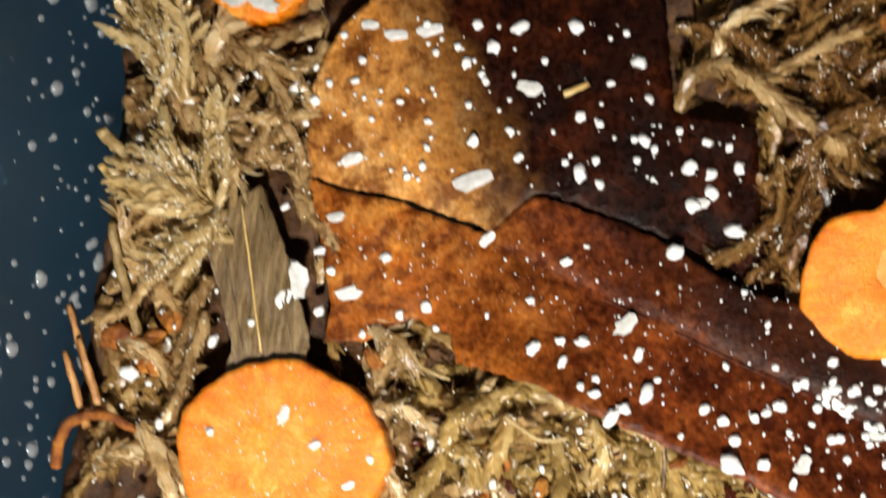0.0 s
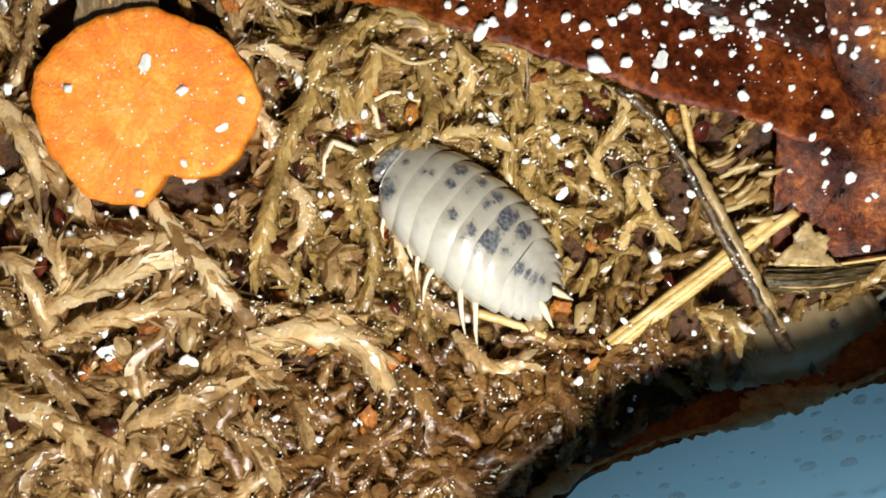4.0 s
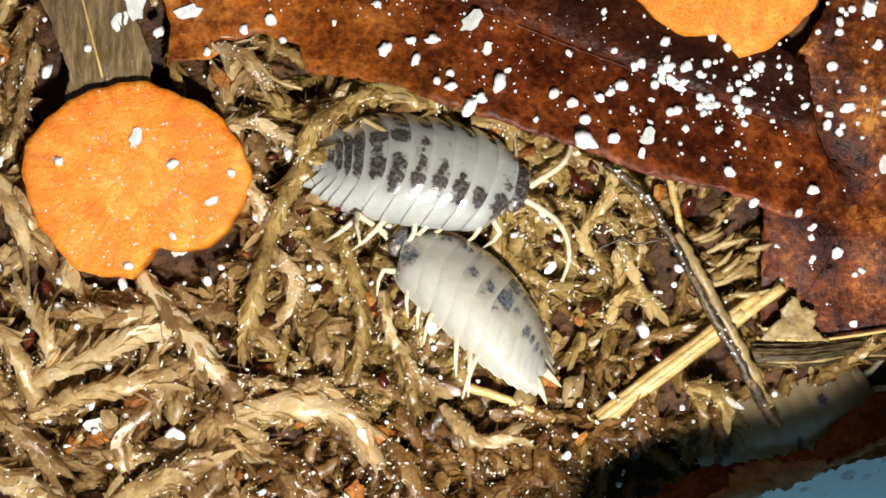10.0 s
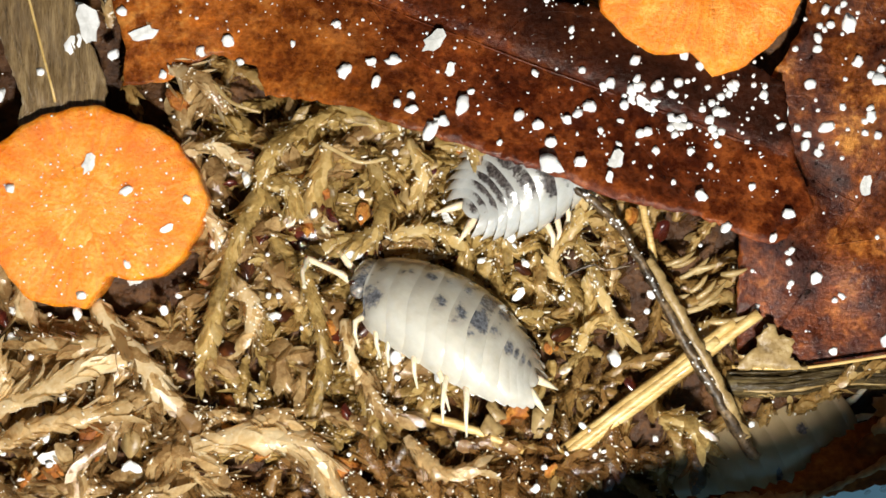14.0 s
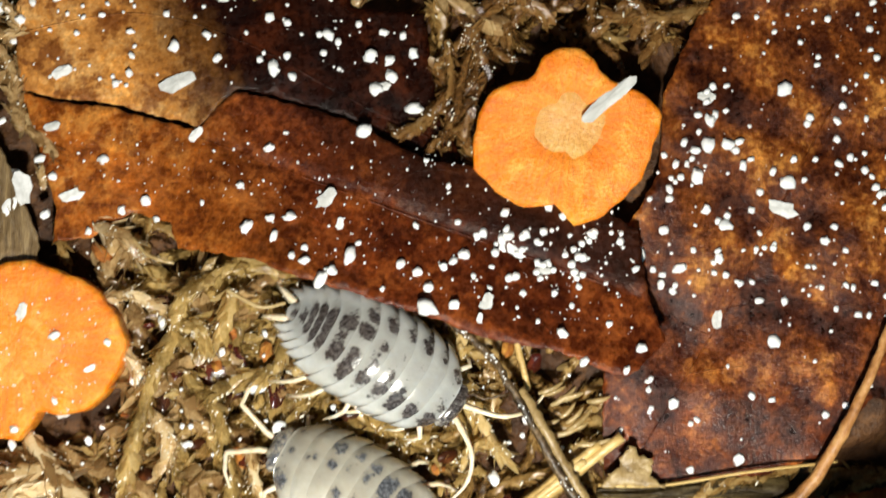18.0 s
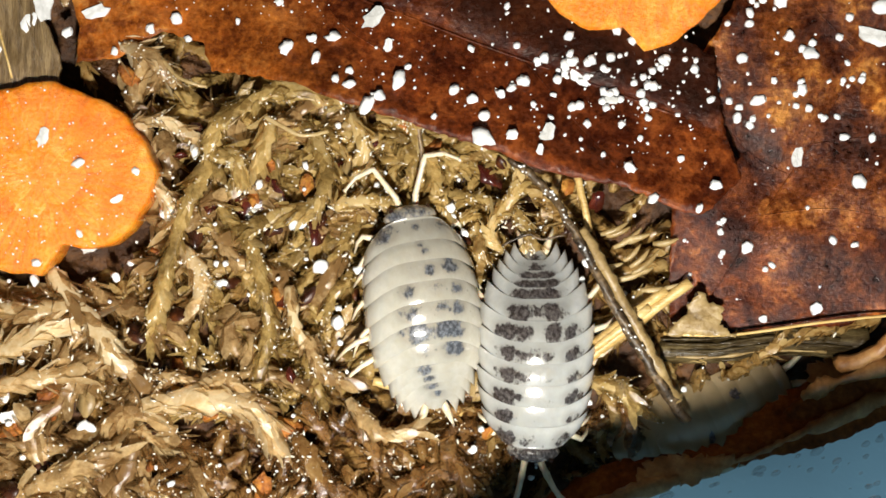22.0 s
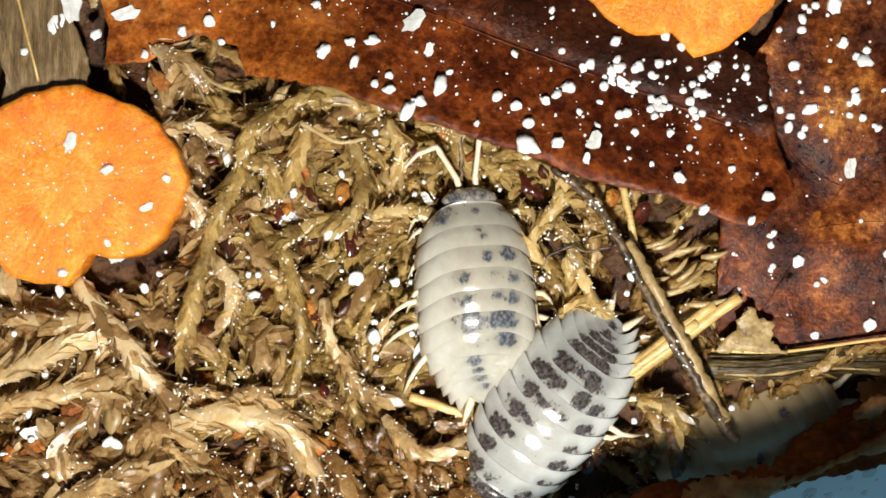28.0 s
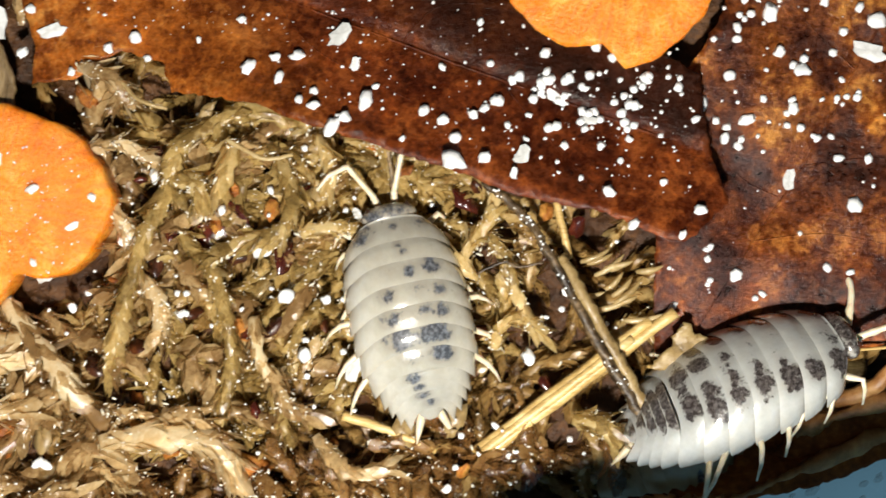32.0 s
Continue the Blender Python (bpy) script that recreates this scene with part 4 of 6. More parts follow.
SHOOTS_F = [
    (2.4, -33.0, -7.9, -29.3, -9.7, -26.5, -13.4),
    (2.4, -32.5, -12.5, -28.8, -14.3, -25.1, -16.2),
    (2.6, -21.9, -15.8, -18.2, -13.9, -14.1, -12.1),
    (1.8, -6.7, -7.5, -2.9, -9.8, -0.1, -12.6),
    (1.8, -33.5, -4.2, -31.2, -5.6, -29.7, -8.8),
    (1.6, -27.0, -5.1, -27.5, -1.4, -29.8, 1.4)]
SHOOTS_C = [
    (-33, 40, -27, 33, 1.0, 2.4), (-36.5, 36, -29, 31.5, 0.8, 1.8), (-35, 24, -30, 29, -1.0, 1.8), (-31, 44, -27, 52, 0.6, 2.2), (-36, 19, -30, 15, 1.0, 1.7), (-33, 12, -29, 5, 0.7, 1.9),
    (-37, 8, -31, 10, 0.5, 1.6), (20, 38, 26, 43, 1.2, 2.0), (22, 46, 28, 41, -0.8, 1.8), (30, 45, 37, 40.5, 0.8, 1.9), (11, 49, 18, 45, 1.0, 2.2), (18, 43, 22, 36, 0.6, 1.7), (38, 45, 33, 40, 0.6, 1.6)]

# a feathery tuft fanned out beside the bark strip
def plume(seed, count, x, y, heading, spread, reach):
    rnd = random.Random(seed)
    out = []
    for _ in range(count):
        a = heading + spread * rnd.uniform(-1, 1)
        r0, r1 = rnd.uniform(-1.6, 2.2), reach * rnd.uniform(0.6, 1.12)
        ox, oy = x + rnd.uniform(-1.3, 1.3), y + rnd.uniform(-1.3, 1.3)
        out.append((ox + r0 * math.cos(a), oy + r0 * math.sin(a), ox + r1 * math.cos(a + 0.15), oy + r1 * math.sin(a + 0.15), rnd.uniform(-1.3, 1.3), rnd.uniform(0.8, 1.7)))
    return out


SHOOTS_D = plume(31, 24, -29.2, 30.6, 2.15, 0.85, 8.6) + plume(32, 10, -29.0, 29.0, 3.6, 0.5, 5.0) + plume(33, 16, -33.6, 41.0, 1.75, 0.55, 9.0)


def build_shoots():
    rnd = random.Random(77)
    guides = [(w, [(q[i], q[i + 1]) for i in range(0, len(q), 2)], 0) for w, *q in SHOOTS_A + SHOOTS_B + SHOOTS_E + SHOOTS_F]
    for group in (SHOOTS_C, SHOOTS_D):
        for x0, y0, x1, y1, bow, w in group:
            d = math.hypot(x1 - x0, y1 - y0)
            guides.append((w, [(x0, y0), ((x0 + x1) / 2 - (y1 - y0) / d * bow, (y0 + y1) / 2 + (x1 - x0) / d * bow), (x1, y1)], 2 if group is SHOOTS_D else 1))
    for k, (w, places, tuft) in enumerate(guides):
        n = 13
        pts = []
        for j, p in enumerate(spline([(x, y, 0) for x, y in places], n)):
            u = j / (n - 1)
            pts.append((p.x + 0.12 * math.sin(9 * u + k), p.y, moss_level(p.x, p.y) + 1.0 + 0.7 * math.sin(math.pi * u) + (0.5 if w > 1.8 else 0.0) + (1.6 * u + 0.8 * math.sin(5 * k) + 0.8 if tuft == 2 else 0.0)))
        x0, y0 = places[0]
        if tuft == 2:
            mat, word = MOSS_TUFT, "straw-pale"
        elif tuft == 1:
            mat, word = (MOSS_PALE, "pale tan") if x0 < 0 else (MOSS_BROWN, "rotted brown")
        elif y0 < -9.5 and -18.5 < x0 < 24:
            mat, word = MOSS_BROWN, "rotted brown"
        elif (x0 > -8 and y0 > 6) or x0 > 14:
            mat, word = MOSS_OLIVE, "olive-yellow"
        else:
            mat, word = MOSS_PALE, "pale tan"
        body, leaves = strand(rnd, pts, 1.15 * w, 1.3)
        GLINT_BEADS.extend(p for p in rnd.sample(body[0], min(90, len(body[0]))) + rnd.sample(leaves[0], min(40, len(leaves[0]))) if p[2] > moss_level(p[0], p[1]) + 0.8)
        shoot = tagged(new("moss_shoot"), f"{word} soaked dead moss shoot with ragged pointed leaflets", "moss", group="moss shoots")
        part("stem", mesh_of("moss_stem", *body, mat), shoot)
        tagged(part("foliage", mesh_of("moss_foliage", *leaves, mat), shoot), kind="stuff")


build_shoots()


def build_glint_beads():
    """Tiny opaque beads on the wet moss, their pale colour standing in for its glints."""
    rnd = random.Random(9)
    ball = bmesh.new()
    bmesh.ops.create_icosphere(ball, subdivisions=1, radius=1.0)
    bv = [tuple(v.co) for v in ball.verts]
    bf = [tuple(v.index for v in f.verts) for f in ball.faces]
    ball.free()
    drops = []
    for x, y, z in GLINT_BEADS:
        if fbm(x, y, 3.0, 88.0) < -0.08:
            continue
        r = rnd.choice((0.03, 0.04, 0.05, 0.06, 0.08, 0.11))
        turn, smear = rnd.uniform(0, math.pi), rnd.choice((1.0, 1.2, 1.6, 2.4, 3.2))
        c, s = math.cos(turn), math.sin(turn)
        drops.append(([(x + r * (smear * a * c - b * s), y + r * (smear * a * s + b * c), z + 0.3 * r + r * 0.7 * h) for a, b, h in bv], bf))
    tagged(new("glint_beads", mesh_of("glint_beads", *joined(drops), GLINT_BEAD)), "tiny pale beads on wet moss, coloured to read as glints", "drops", kind="stuff")


build_glint_beads()


# ---- white grains and flakes ----
LEAF_GRAINS_A = [(-13.2, 27.9, 0.52), (-0.5, 25.2, 0.42), (2.1, 28.6, 0.47), (0.2, 21.3, 0.57), (2.3, 22.0, 0.36), (4.1, 22.1, 0.52), (2.7, 20.3, 0.42), (4.4, 18.5, 0.36), (5.5, 19.2, 0.31), (5.5, 18.0, 0.47), (9.5, 18.4, 0.78), (7.9, 17.1, 0.52), (7.0, 16.3, 0.62), (10.2, 19.6, 0.31), (14.0, 17.7, 0.47), (15.5, 16.9, 0.42), (17.8, 17.4, 0.42), (18.7, 17.9, 0.42), (19.7, 18.5, 0.57), (16.4, 15.5, 0.47), (16.3, 13.6, 0.88), (18.7, 13.9, 0.52), (20.9, 20.1, 0.36), (23.7, 20.1, 0.52), (22.6, 19.4, 0.26), (28.2, 11.2, 0.52), (27.7, 14.9, 0.31), (24.9, 14.9, 0.31), (30.0, 8.7, 0.42), (15.4, 21.2, 0.31)]
LEAF_GRAINS_B = [(3.6, 30.0, 0.26), (10.7, 30.1, 0.67), (18.4, 24.8, 0.31), (16.4, 27.2, 0.26), (-4.0, 23.7, 0.26), (-9.3, 24.0, 0.47), (-11.5, 23.2, 0.42), (-14.5, 21.3, 0.36), (-8.3, 22.3, 0.36), (-18.5, 22.9, 0.47), (-19.0, 28.1, 0.52), (-17.8, 26.4, 0.42), (32.5, 12.0, 0.31), (29.9, 15.4, 0.31), (29.2, 13.7, 0.26), (26.1, 12.3, 0.26), (21.9, 15.4, 0.26), (20.5, 16.5, 0.31), (24.3, 13.6, 0.21), (33.7, 7.9, 0.36), (35.2, 9.8, 0.52), (12.4, 15.4, 0.26)]
LEAF_FLAKES = [(7.4, 23.8, 1.3, 40), (-16.1, 24.6, 1.25, 15), (-4.8, 30.0, 0.93, 45), (8.6, 21.4, 0.73, 70), (21.6, 14.0, 1.14, 60), (24.3, 18.7, 1.04, -40), (26.9, 16.9, 0.73, -20), (-17.9, 31.0, 0.93, 20), (20.9, 12.5, 0.62, 80)]
UPPER_FLAKES = [(-6.3, 34.9, 1.87, 25), (-17.2, 36.1, 1.14, 20), (12.4, 34.4, 0.93, 10), (-2.4, 43.1, 1.2, -10), (-14.3, 47.2, 1.16, 5), (-11.4, 47.8, 1.3, 15), (-16.9, 48.1, 0.92, 0)]
RIGHT_GRAINS = [(47.8, 10.3, 0.62), (35.9, 18.5, 0.62), (38.6, 23.5, 0.36), (41.1, 27.9, 0.47), (42.3, 28.4, 0.73), (44.1, 28.4, 0.62), (41.3, 25.5, 0.73), (42.0, 22.4, 0.47), (43.7, 21.0, 0.62), (43.0, 17.9, 0.47), (40.7, 18.7, 0.31), (39.4, 17.1, 0.52), (37.7, 15.6, 0.47), (39.0, 15.6, 0.31), (49.5, 24.8, 0.67), (49.5, 33.4, 0.73), (52.8, 19.4, 0.47), (46.9, 20.2, 0.26), (44.7, 15.8, 0.26), (45.5, 26.3, 0.36), (42.5, 30.6, 0.62), (38.1, 20.6, 0.47), (38.6, 4.8, 0.57), (36.3, 6.1, 0.31), (33.6, 2.3, 0.42), (44.3, -0.3, 0.52), (39.9, -1.2, 0.36)]
RIGHT_FLAKES = [(42.8, 12.3, 1.04, 80), (49.0, 22.4, 1.56, -20), (42.2, 32.8, 0.93, -10)]
UPPER_GRAINS = [(-7.3, 48.5, 0.51), (-3.6, 48.3, 0.6), (1.1, 48.6, 0.74), (-5.7, 46.5, 0.55), (6.6, 45.9, 0.65), (-7.9, 45.0, 0.55), (2.1, 40.9, 0.51), (7.7, 42.8, 0.37), (4.4, 43.9, 0.37), (-6.6, 38.2, 0.6), (7.5, 39.3, 0.55), (11.3, 37.2, 0.65), (13.1, 36.9, 0.55), (15.3, 37.6, 0.51), (12.6, 39.5, 0.46), (13.2, 35.4, 0.6), (11.8, 34.2, 0.74), (2.5, 36.1, 0.65), (4.2, 35.3, 0.46), (-10.7, 39.8, 0.37), (-10.6, 37.5, 0.32), (-17.1, 44.9, 0.46), (-19.8, 42.7, 0.37), (-20.9, 41.1, 0.46), (-13.4, 41.4, 0.32), (-15.7, 39.7, 0.32), (15.3, 32.4, 0.73)]
CARROT_GRAINS = [(-26.1, 12.0, 0.42), (-17.0, 11.8, 0.42), (-12.2, 11.1, 0.33), (-16.9, 6.0, 0.3), (-20.5, 3.6, 0.4)]
MOSS_GRAINS = [(-10.1, 7.8, 0.66), (-16.6, 4.9, 0.8), (-20.1, 3.3, 0.71), (-19.4, 2.2, 0.66), (-13.3, 6.7, 0.61), (14.3, 3.5, 0.71), (22.1, -1.7, 0.61), (14.8, 6.1, 0.38), (13.6, 8.2, 0.42), (-23.3, -9.4, 1.18), (-17.3, -10.1, 0.52), (-26.5, 0.1, 0.47), (4.1, -1.5, 0.71), (-31.9, 18.6, 0.75), (-32.3, 5.6, 0.42), (-31.8, 3.3, 0.57), (-5.4, 1.9, 0.33), (8.4, 9.7, 0.66), (-3.9, 10.6, 0.47), (-22.4, -4.6, 0.42), (-23.8, -7.7, 0.42), (-26.4, 2.3, 0.38), (-21.7, 23.9, 1.13), (-21.3, 2.1, 0.47), (25.2, 3.5, 0.38), (28.4, -0.3, 0.38)]

MOSS_GRAINS_B = [(2.7, 3.2, 0.6), (5.8, 2.9, 0.45), (4.2, -1.4, 0.42), (7.9, -2.8, 1.2), (0.6, 6.9, 0.7), (-2.4, 10.1, 0.4), (-16.8, -10.2, 0.5), (15.5, -12.3, 0.38), (-5.8, 1.8, 0.36), (-14.4, 2.4, 0.5), (-7.8, 12.9, 0.6),
                 (-38.8, 45.6, 1.3), (-32.4, 40.4, 0.8), (-26.2, 43.3, 0.6), (-22.9, 42.0, 0.7), (-30, 19.4, 1.1), (-34.8, 16.2, 0.9), (-30.5, 17.5, 0.7), (-27.6, 19.7, 0.6), (-31.5, 12.2, 0.5)]


def lump(rnd, flat=0.75, level=2):
    """A rounded little stone of radius one."""
    ball = bmesh.new()
    bmesh.ops.create_icosphere(ball, subdivisions=level, radius=1.0)
    seed, long = rnd.uniform(0, 50), rnd.uniform(0.85, 1.2)
    v = []
    for p in ball.verts:
        q = p.co * (1 + 0.5 * noise.noise(p.co * 1.3 + Vector((seed, 0, 0))) + 0.32 * noise.noise(p.co * 2.9 + Vector((0, seed, 0))))
        v.append((q.x * long, q.y / long, q.z * flat))
    f = [tuple(p.index for p in q.verts) for q in ball.faces]
    ball.free()
    return v, f


def shard(rnd):
    """A thin ragged flake of half-length one along x."""
    n = 12
    top = []
    for k in range(n):
        a = 2 * math.pi * k / n
        r = rnd.uniform(0.7, 1.15)
        top.append((r * math.cos(a), 0.5 * r * math.sin(a), 0.1 + rnd.uniform(-0.04, 0.05)))
    v = top + [(x, y, -0.06) for x, y, _ in top] + [(0, 0, 0.16)]
    f = [(k, (k + 1) % n, 2 * n) for k in range(n)] + [((k + 1) % n, k, k + n, (k + 1) % n + n) for k in range(n)] + [tuple(range(2 * n - 1, n - 1, -1))]
    return v, f


def build_grains():
    rnd = random.Random(31)
    lumps = [mesh_of("grain", *lump(rnd, 0.7), GRAIN) for _ in range(12)]
    shards = [mesh_of("flake", *shard(rnd), FLAKE, False) for _ in range(6)]

    def grain(x, y, z, r, on):
        ob = tagged(new("white_grain", rnd.choice(lumps)), f"rough white mineral grain lying on {on}", "grain", group="white grains")
        ob.matrix_basis = mm(x, y, z + 0.35 * r, rnd.uniform(-20, 20), rnd.uniform(-20, 20), rnd.uniform(0, 360)) @ Matrix.Diagonal((0.95 * r * rnd.uniform(0.8, 1.25), 0.95 * r, r * 0.85, 1))

    def flake(x, y, z, r, turn, on, lean=0.0):
        ob = tagged(new("white_flake", rnd.choice(shards)), f"thin greyish white flake lying on {on}", "flake", group="white flakes")
        wide = 0.42 if r > 2 else 1.0
        ob.matrix_basis = mm(x, y, z + 0.08 * r, rnd.uniform(-5, 5) * (0 if lean else 1), lean or rnd.uniform(-5, 5), turn) @ Matrix.Diagonal((r, r * wide, min(r, 1.1), 1))

    for x, y, r in LEAF_GRAINS_A + LEAF_GRAINS_B:
        grain(x, y, leaf_level(x, y), r, "the brown leaf")
    for x, y, r, a in LEAF_FLAKES:
        flake(x, y, leaf_level(x, y), r, a, "the brown leaf")
    for x, y, r in UPPER_GRAINS:
        grain(x, y, upper_level(x, y), r, "the dark leaf")
    for x, y, r, a in UPPER_FLAKES:
        flake(x, y, upper_level(x, y), r, a, "the tan leaf")
    for x, y, r in RIGHT_GRAINS:
        grain(x, y, right_level(x, y), r, "the mottled leaf")
    for x, y, r, a in RIGHT_FLAKES:
        flake(x, y, right_level(x, y), r, a, "the mottled leaf")
    for x, y, r in CARROT_GRAINS:
        grain(x, y, 2.7, r, "the carrot slice")
    flake(-19.9, 14.0, 2.72, 0.95, 65, "the carrot slice")
    flake(-13.8, 8.8, 2.72, 0.66, 35, "the carrot slice")
    flake(32.5, 31.85, 3.3, 3.6, 38, "the carrot slice", -3.0)
    for k, (x, y, r) in enumerate(MOSS_GRAINS + MOSS_GRAINS_B):
        z = moss_level(x, y) + 0.9
        if r > 0.6 and k % 2:
            flake(x, y, z, r * 1.1, rnd.uniform(0, 180), "wet moss")
        else:
            grain(x, y, z, r, "wet moss")
    flake(-20.3, 25.2, 1.5, 1.7, 100, "the bark strip")
    for x, y, r, a in ((-28.5, 49.6, 1.6, 10), (-26.0, 49.2, 1.5, 160), (-24.0, 50.4, 1.2, 70), (-27.0, 51.5, 1.1, 30)):
        flake(x, y, 2.3, r, a, "the small carrot slice")

    # dust too fine to count, and white specks put in as glints: a dense scatter below the second slice, thinner
    # elsewhere
    dust = []
    base = [lump(rnd, 0.8, 1) for _ in range(5)]

    def speck(x, y, z, r):
        v, f = rnd.choice(base)
        a = rnd.uniform(0, 6.28)
        c, s = r * math.cos(a), r * math.sin(a)
        dust.append(([(x + c * p[0] - s * p[1], y + s * p[0] + c * p[1], z + 0.4 * r + r * p[2]) for p in v], f))

    for _ in range(85):
        x, y = rnd.gauss(28.0, 3.8), rnd.gauss(19.0, 2.6)
        if y > 15 and x < 36 and y < 25:
            speck(x, y, leaf_level(x, y), rnd.choice((0.12, 0.18, 0.26, 0.36, 0.46)))
    # part dust, part sparkle of the wet blade put in as white specks
    for _ in range(750):
        x, y = rnd.uniform(-18, 35), rnd.uniform(11, 33)
        if y > 21 - 0.36 * x and y < 30.5 - 0.1 * max(0, x):
            speck(x, y, leaf_level(x, y), rnd.choice((0.04, 0.05, 0.06, 0.08, 0.1, 0.15)))
    for _ in range(150):
        x, y = rnd.uniform(-20, 16), rnd.uniform(34, 49)
        if x < 8 or y < 41:
            speck(x, y, upper_level(x, y), rnd.choice((0.08, 0.12, 0.16, 0.24, 0.4)))
    # the mottled leaf too: dust, with specks for its sparkle
    for _ in range(430):
        x, y = rnd.uniform(35, 60), rnd.uniform(0, 42)
        if y < 25 + 2.2 * (x - 37) and (y > 14 or rnd.random() < 0.25):
            speck(x, y, right_level(x, y), rnd.choice((0.05, 0.08, 0.12, 0.2, 0.3, 0.4)))
    for _ in range(330):
        x, y = rnd.uniform(-38, 36), rnd.uniform(-18, 22)
        if OPEN(x, y) and in_tub(x, y, 3):
            speck(x, y, moss_level(x, y) + rnd.uniform(0.2, 1.4), rnd.choice((0.08, 0.1, 0.14, 0.2, 0.32)))
    line = spline([(18.6, 12.2, 0.4), (21.5, 9.8, 0.6), (24, 6, 0.8), (27.5, -0.5, 0.9), (29.8, -4.3, 0.6), (33.5, -9.9, -1.4)], 60)
    for _ in range(70):
        p = rnd.choice(line[4:])
        speck(p.x + rnd.uniform(-0.3, 0.4), p.y + rnd.uniform(-0.2, 0.2), p.z + 0.3, rnd.choice((0.04, 0.06, 0.08, 0.12)))
    for _ in range(90):
        x, y = rnd.uniform(-38, -21), rnd.uniform(20, 52)
        speck(x, y, moss_level(x, y) + rnd.uniform(0.2, 1.4), rnd.choice((0.15, 0.25, 0.4)))
    # tiny white specks stand in for wet glints on the carrot slice
    for _ in range(170):
        a, r = rnd.uniform(0, 6.28), 7.6 * math.sqrt(rnd.random())
        speck(-20.3 + r * math.cos(a), 10.6 + r * math.sin(a), 2.72, rnd.choice((0.04, 0.05, 0.07, 0.1)))
    tagged(new("white_dust", mesh_of("white_dust", *joined(dust), GRAIN)), "fine white mineral dust and glint specks over leaves, moss and carrot", "dust", kind="stuff")

    # rusty crumbs in the moss
    for x, y, r in ((-20.2, -8.0, 1.5), (-0.5, -10.5, 1.3), (14.4, -5.6, 0.7), (-1.0, 0.6, 0.9), (-16.2, 15.5, 0.9), (-13.5, 19.3, 0.8), (0.8, 8.0, 0.8), (-33, 17.5, 1.6), (-31.5, 21, 1.3)):
        ob = tagged(new("crumb", mesh_of("crumb", *lump(rnd, 0.6), CRUMB)), "rust-brown rotted wood crumb in wet moss", "crumb", group="crumbs")
        ob.matrix_basis = mm(x, y, moss_level(x, y) + 0.3, rnd.uniform(-20, 20), 0, rnd.uniform(0, 180)) @ Matrix.Diagonal((r * 1.3, r * 0.9, r, 1))
    # dark red wet leaf scrap in the hollow before the large leaf
    v, f = sheet([(-5.6, 10.4), (-3, 11.6), (-0.6, 10.2), (0.2, 7.6), (-2, 6.4), (-5, 7.2)], lambda x, y: moss_level(x, y) + 0.4 + 0.3 * fbm(x, y, 2, 51), 0.3, 0.4, 0.3, 0.15, 33)
    tagged(new("leaf_scrap", mesh_of("leaf_scrap", v, f, SCRAP)), "dark red wet leaf scrap sunk in moss", "leaf scrap")
    v, f = sheet([(31.6, -2.6), (33.2, -0.6), (34.3, 1.3), (35.2, 0.2), (36.4, -0.4), (36.0, -1.6), (37.6, -2.6), (34.4, -2.4)], lambda x, y: 0.5 + 0.3 * fbm(x, y, 2, 61), 0.25, 0.4, 0.3, 0.2, 35)
    tagged(new("leaf_scrap", mesh_of("leaf_scrap", v, f, TWIG_TAN)), "torn pale tan leaf scrap at the corner of a leaf", "leaf scrap")


build_grains()


# ---- the corner by the tub wall ----
BRANCHES = [(2.0, [(10.1, 41.7, 1.6), (11.2, 44.6, 2.4), (13.9, 45.2, 2.8), (16.8, 43.4, 2.8), (20.9, 40.8, 2.2), (22.7, 40.0, 1.4)]),
            (1.6, [(12.8, 45.6, 1.6), (13.7, 49.0, 2.4), (17.6, 51.6, 2.0)]), (1.6, [(16.0, 44.0, 2.0), (19.4, 46.4, 2.4), (23.1, 48.9, 1.8)])]


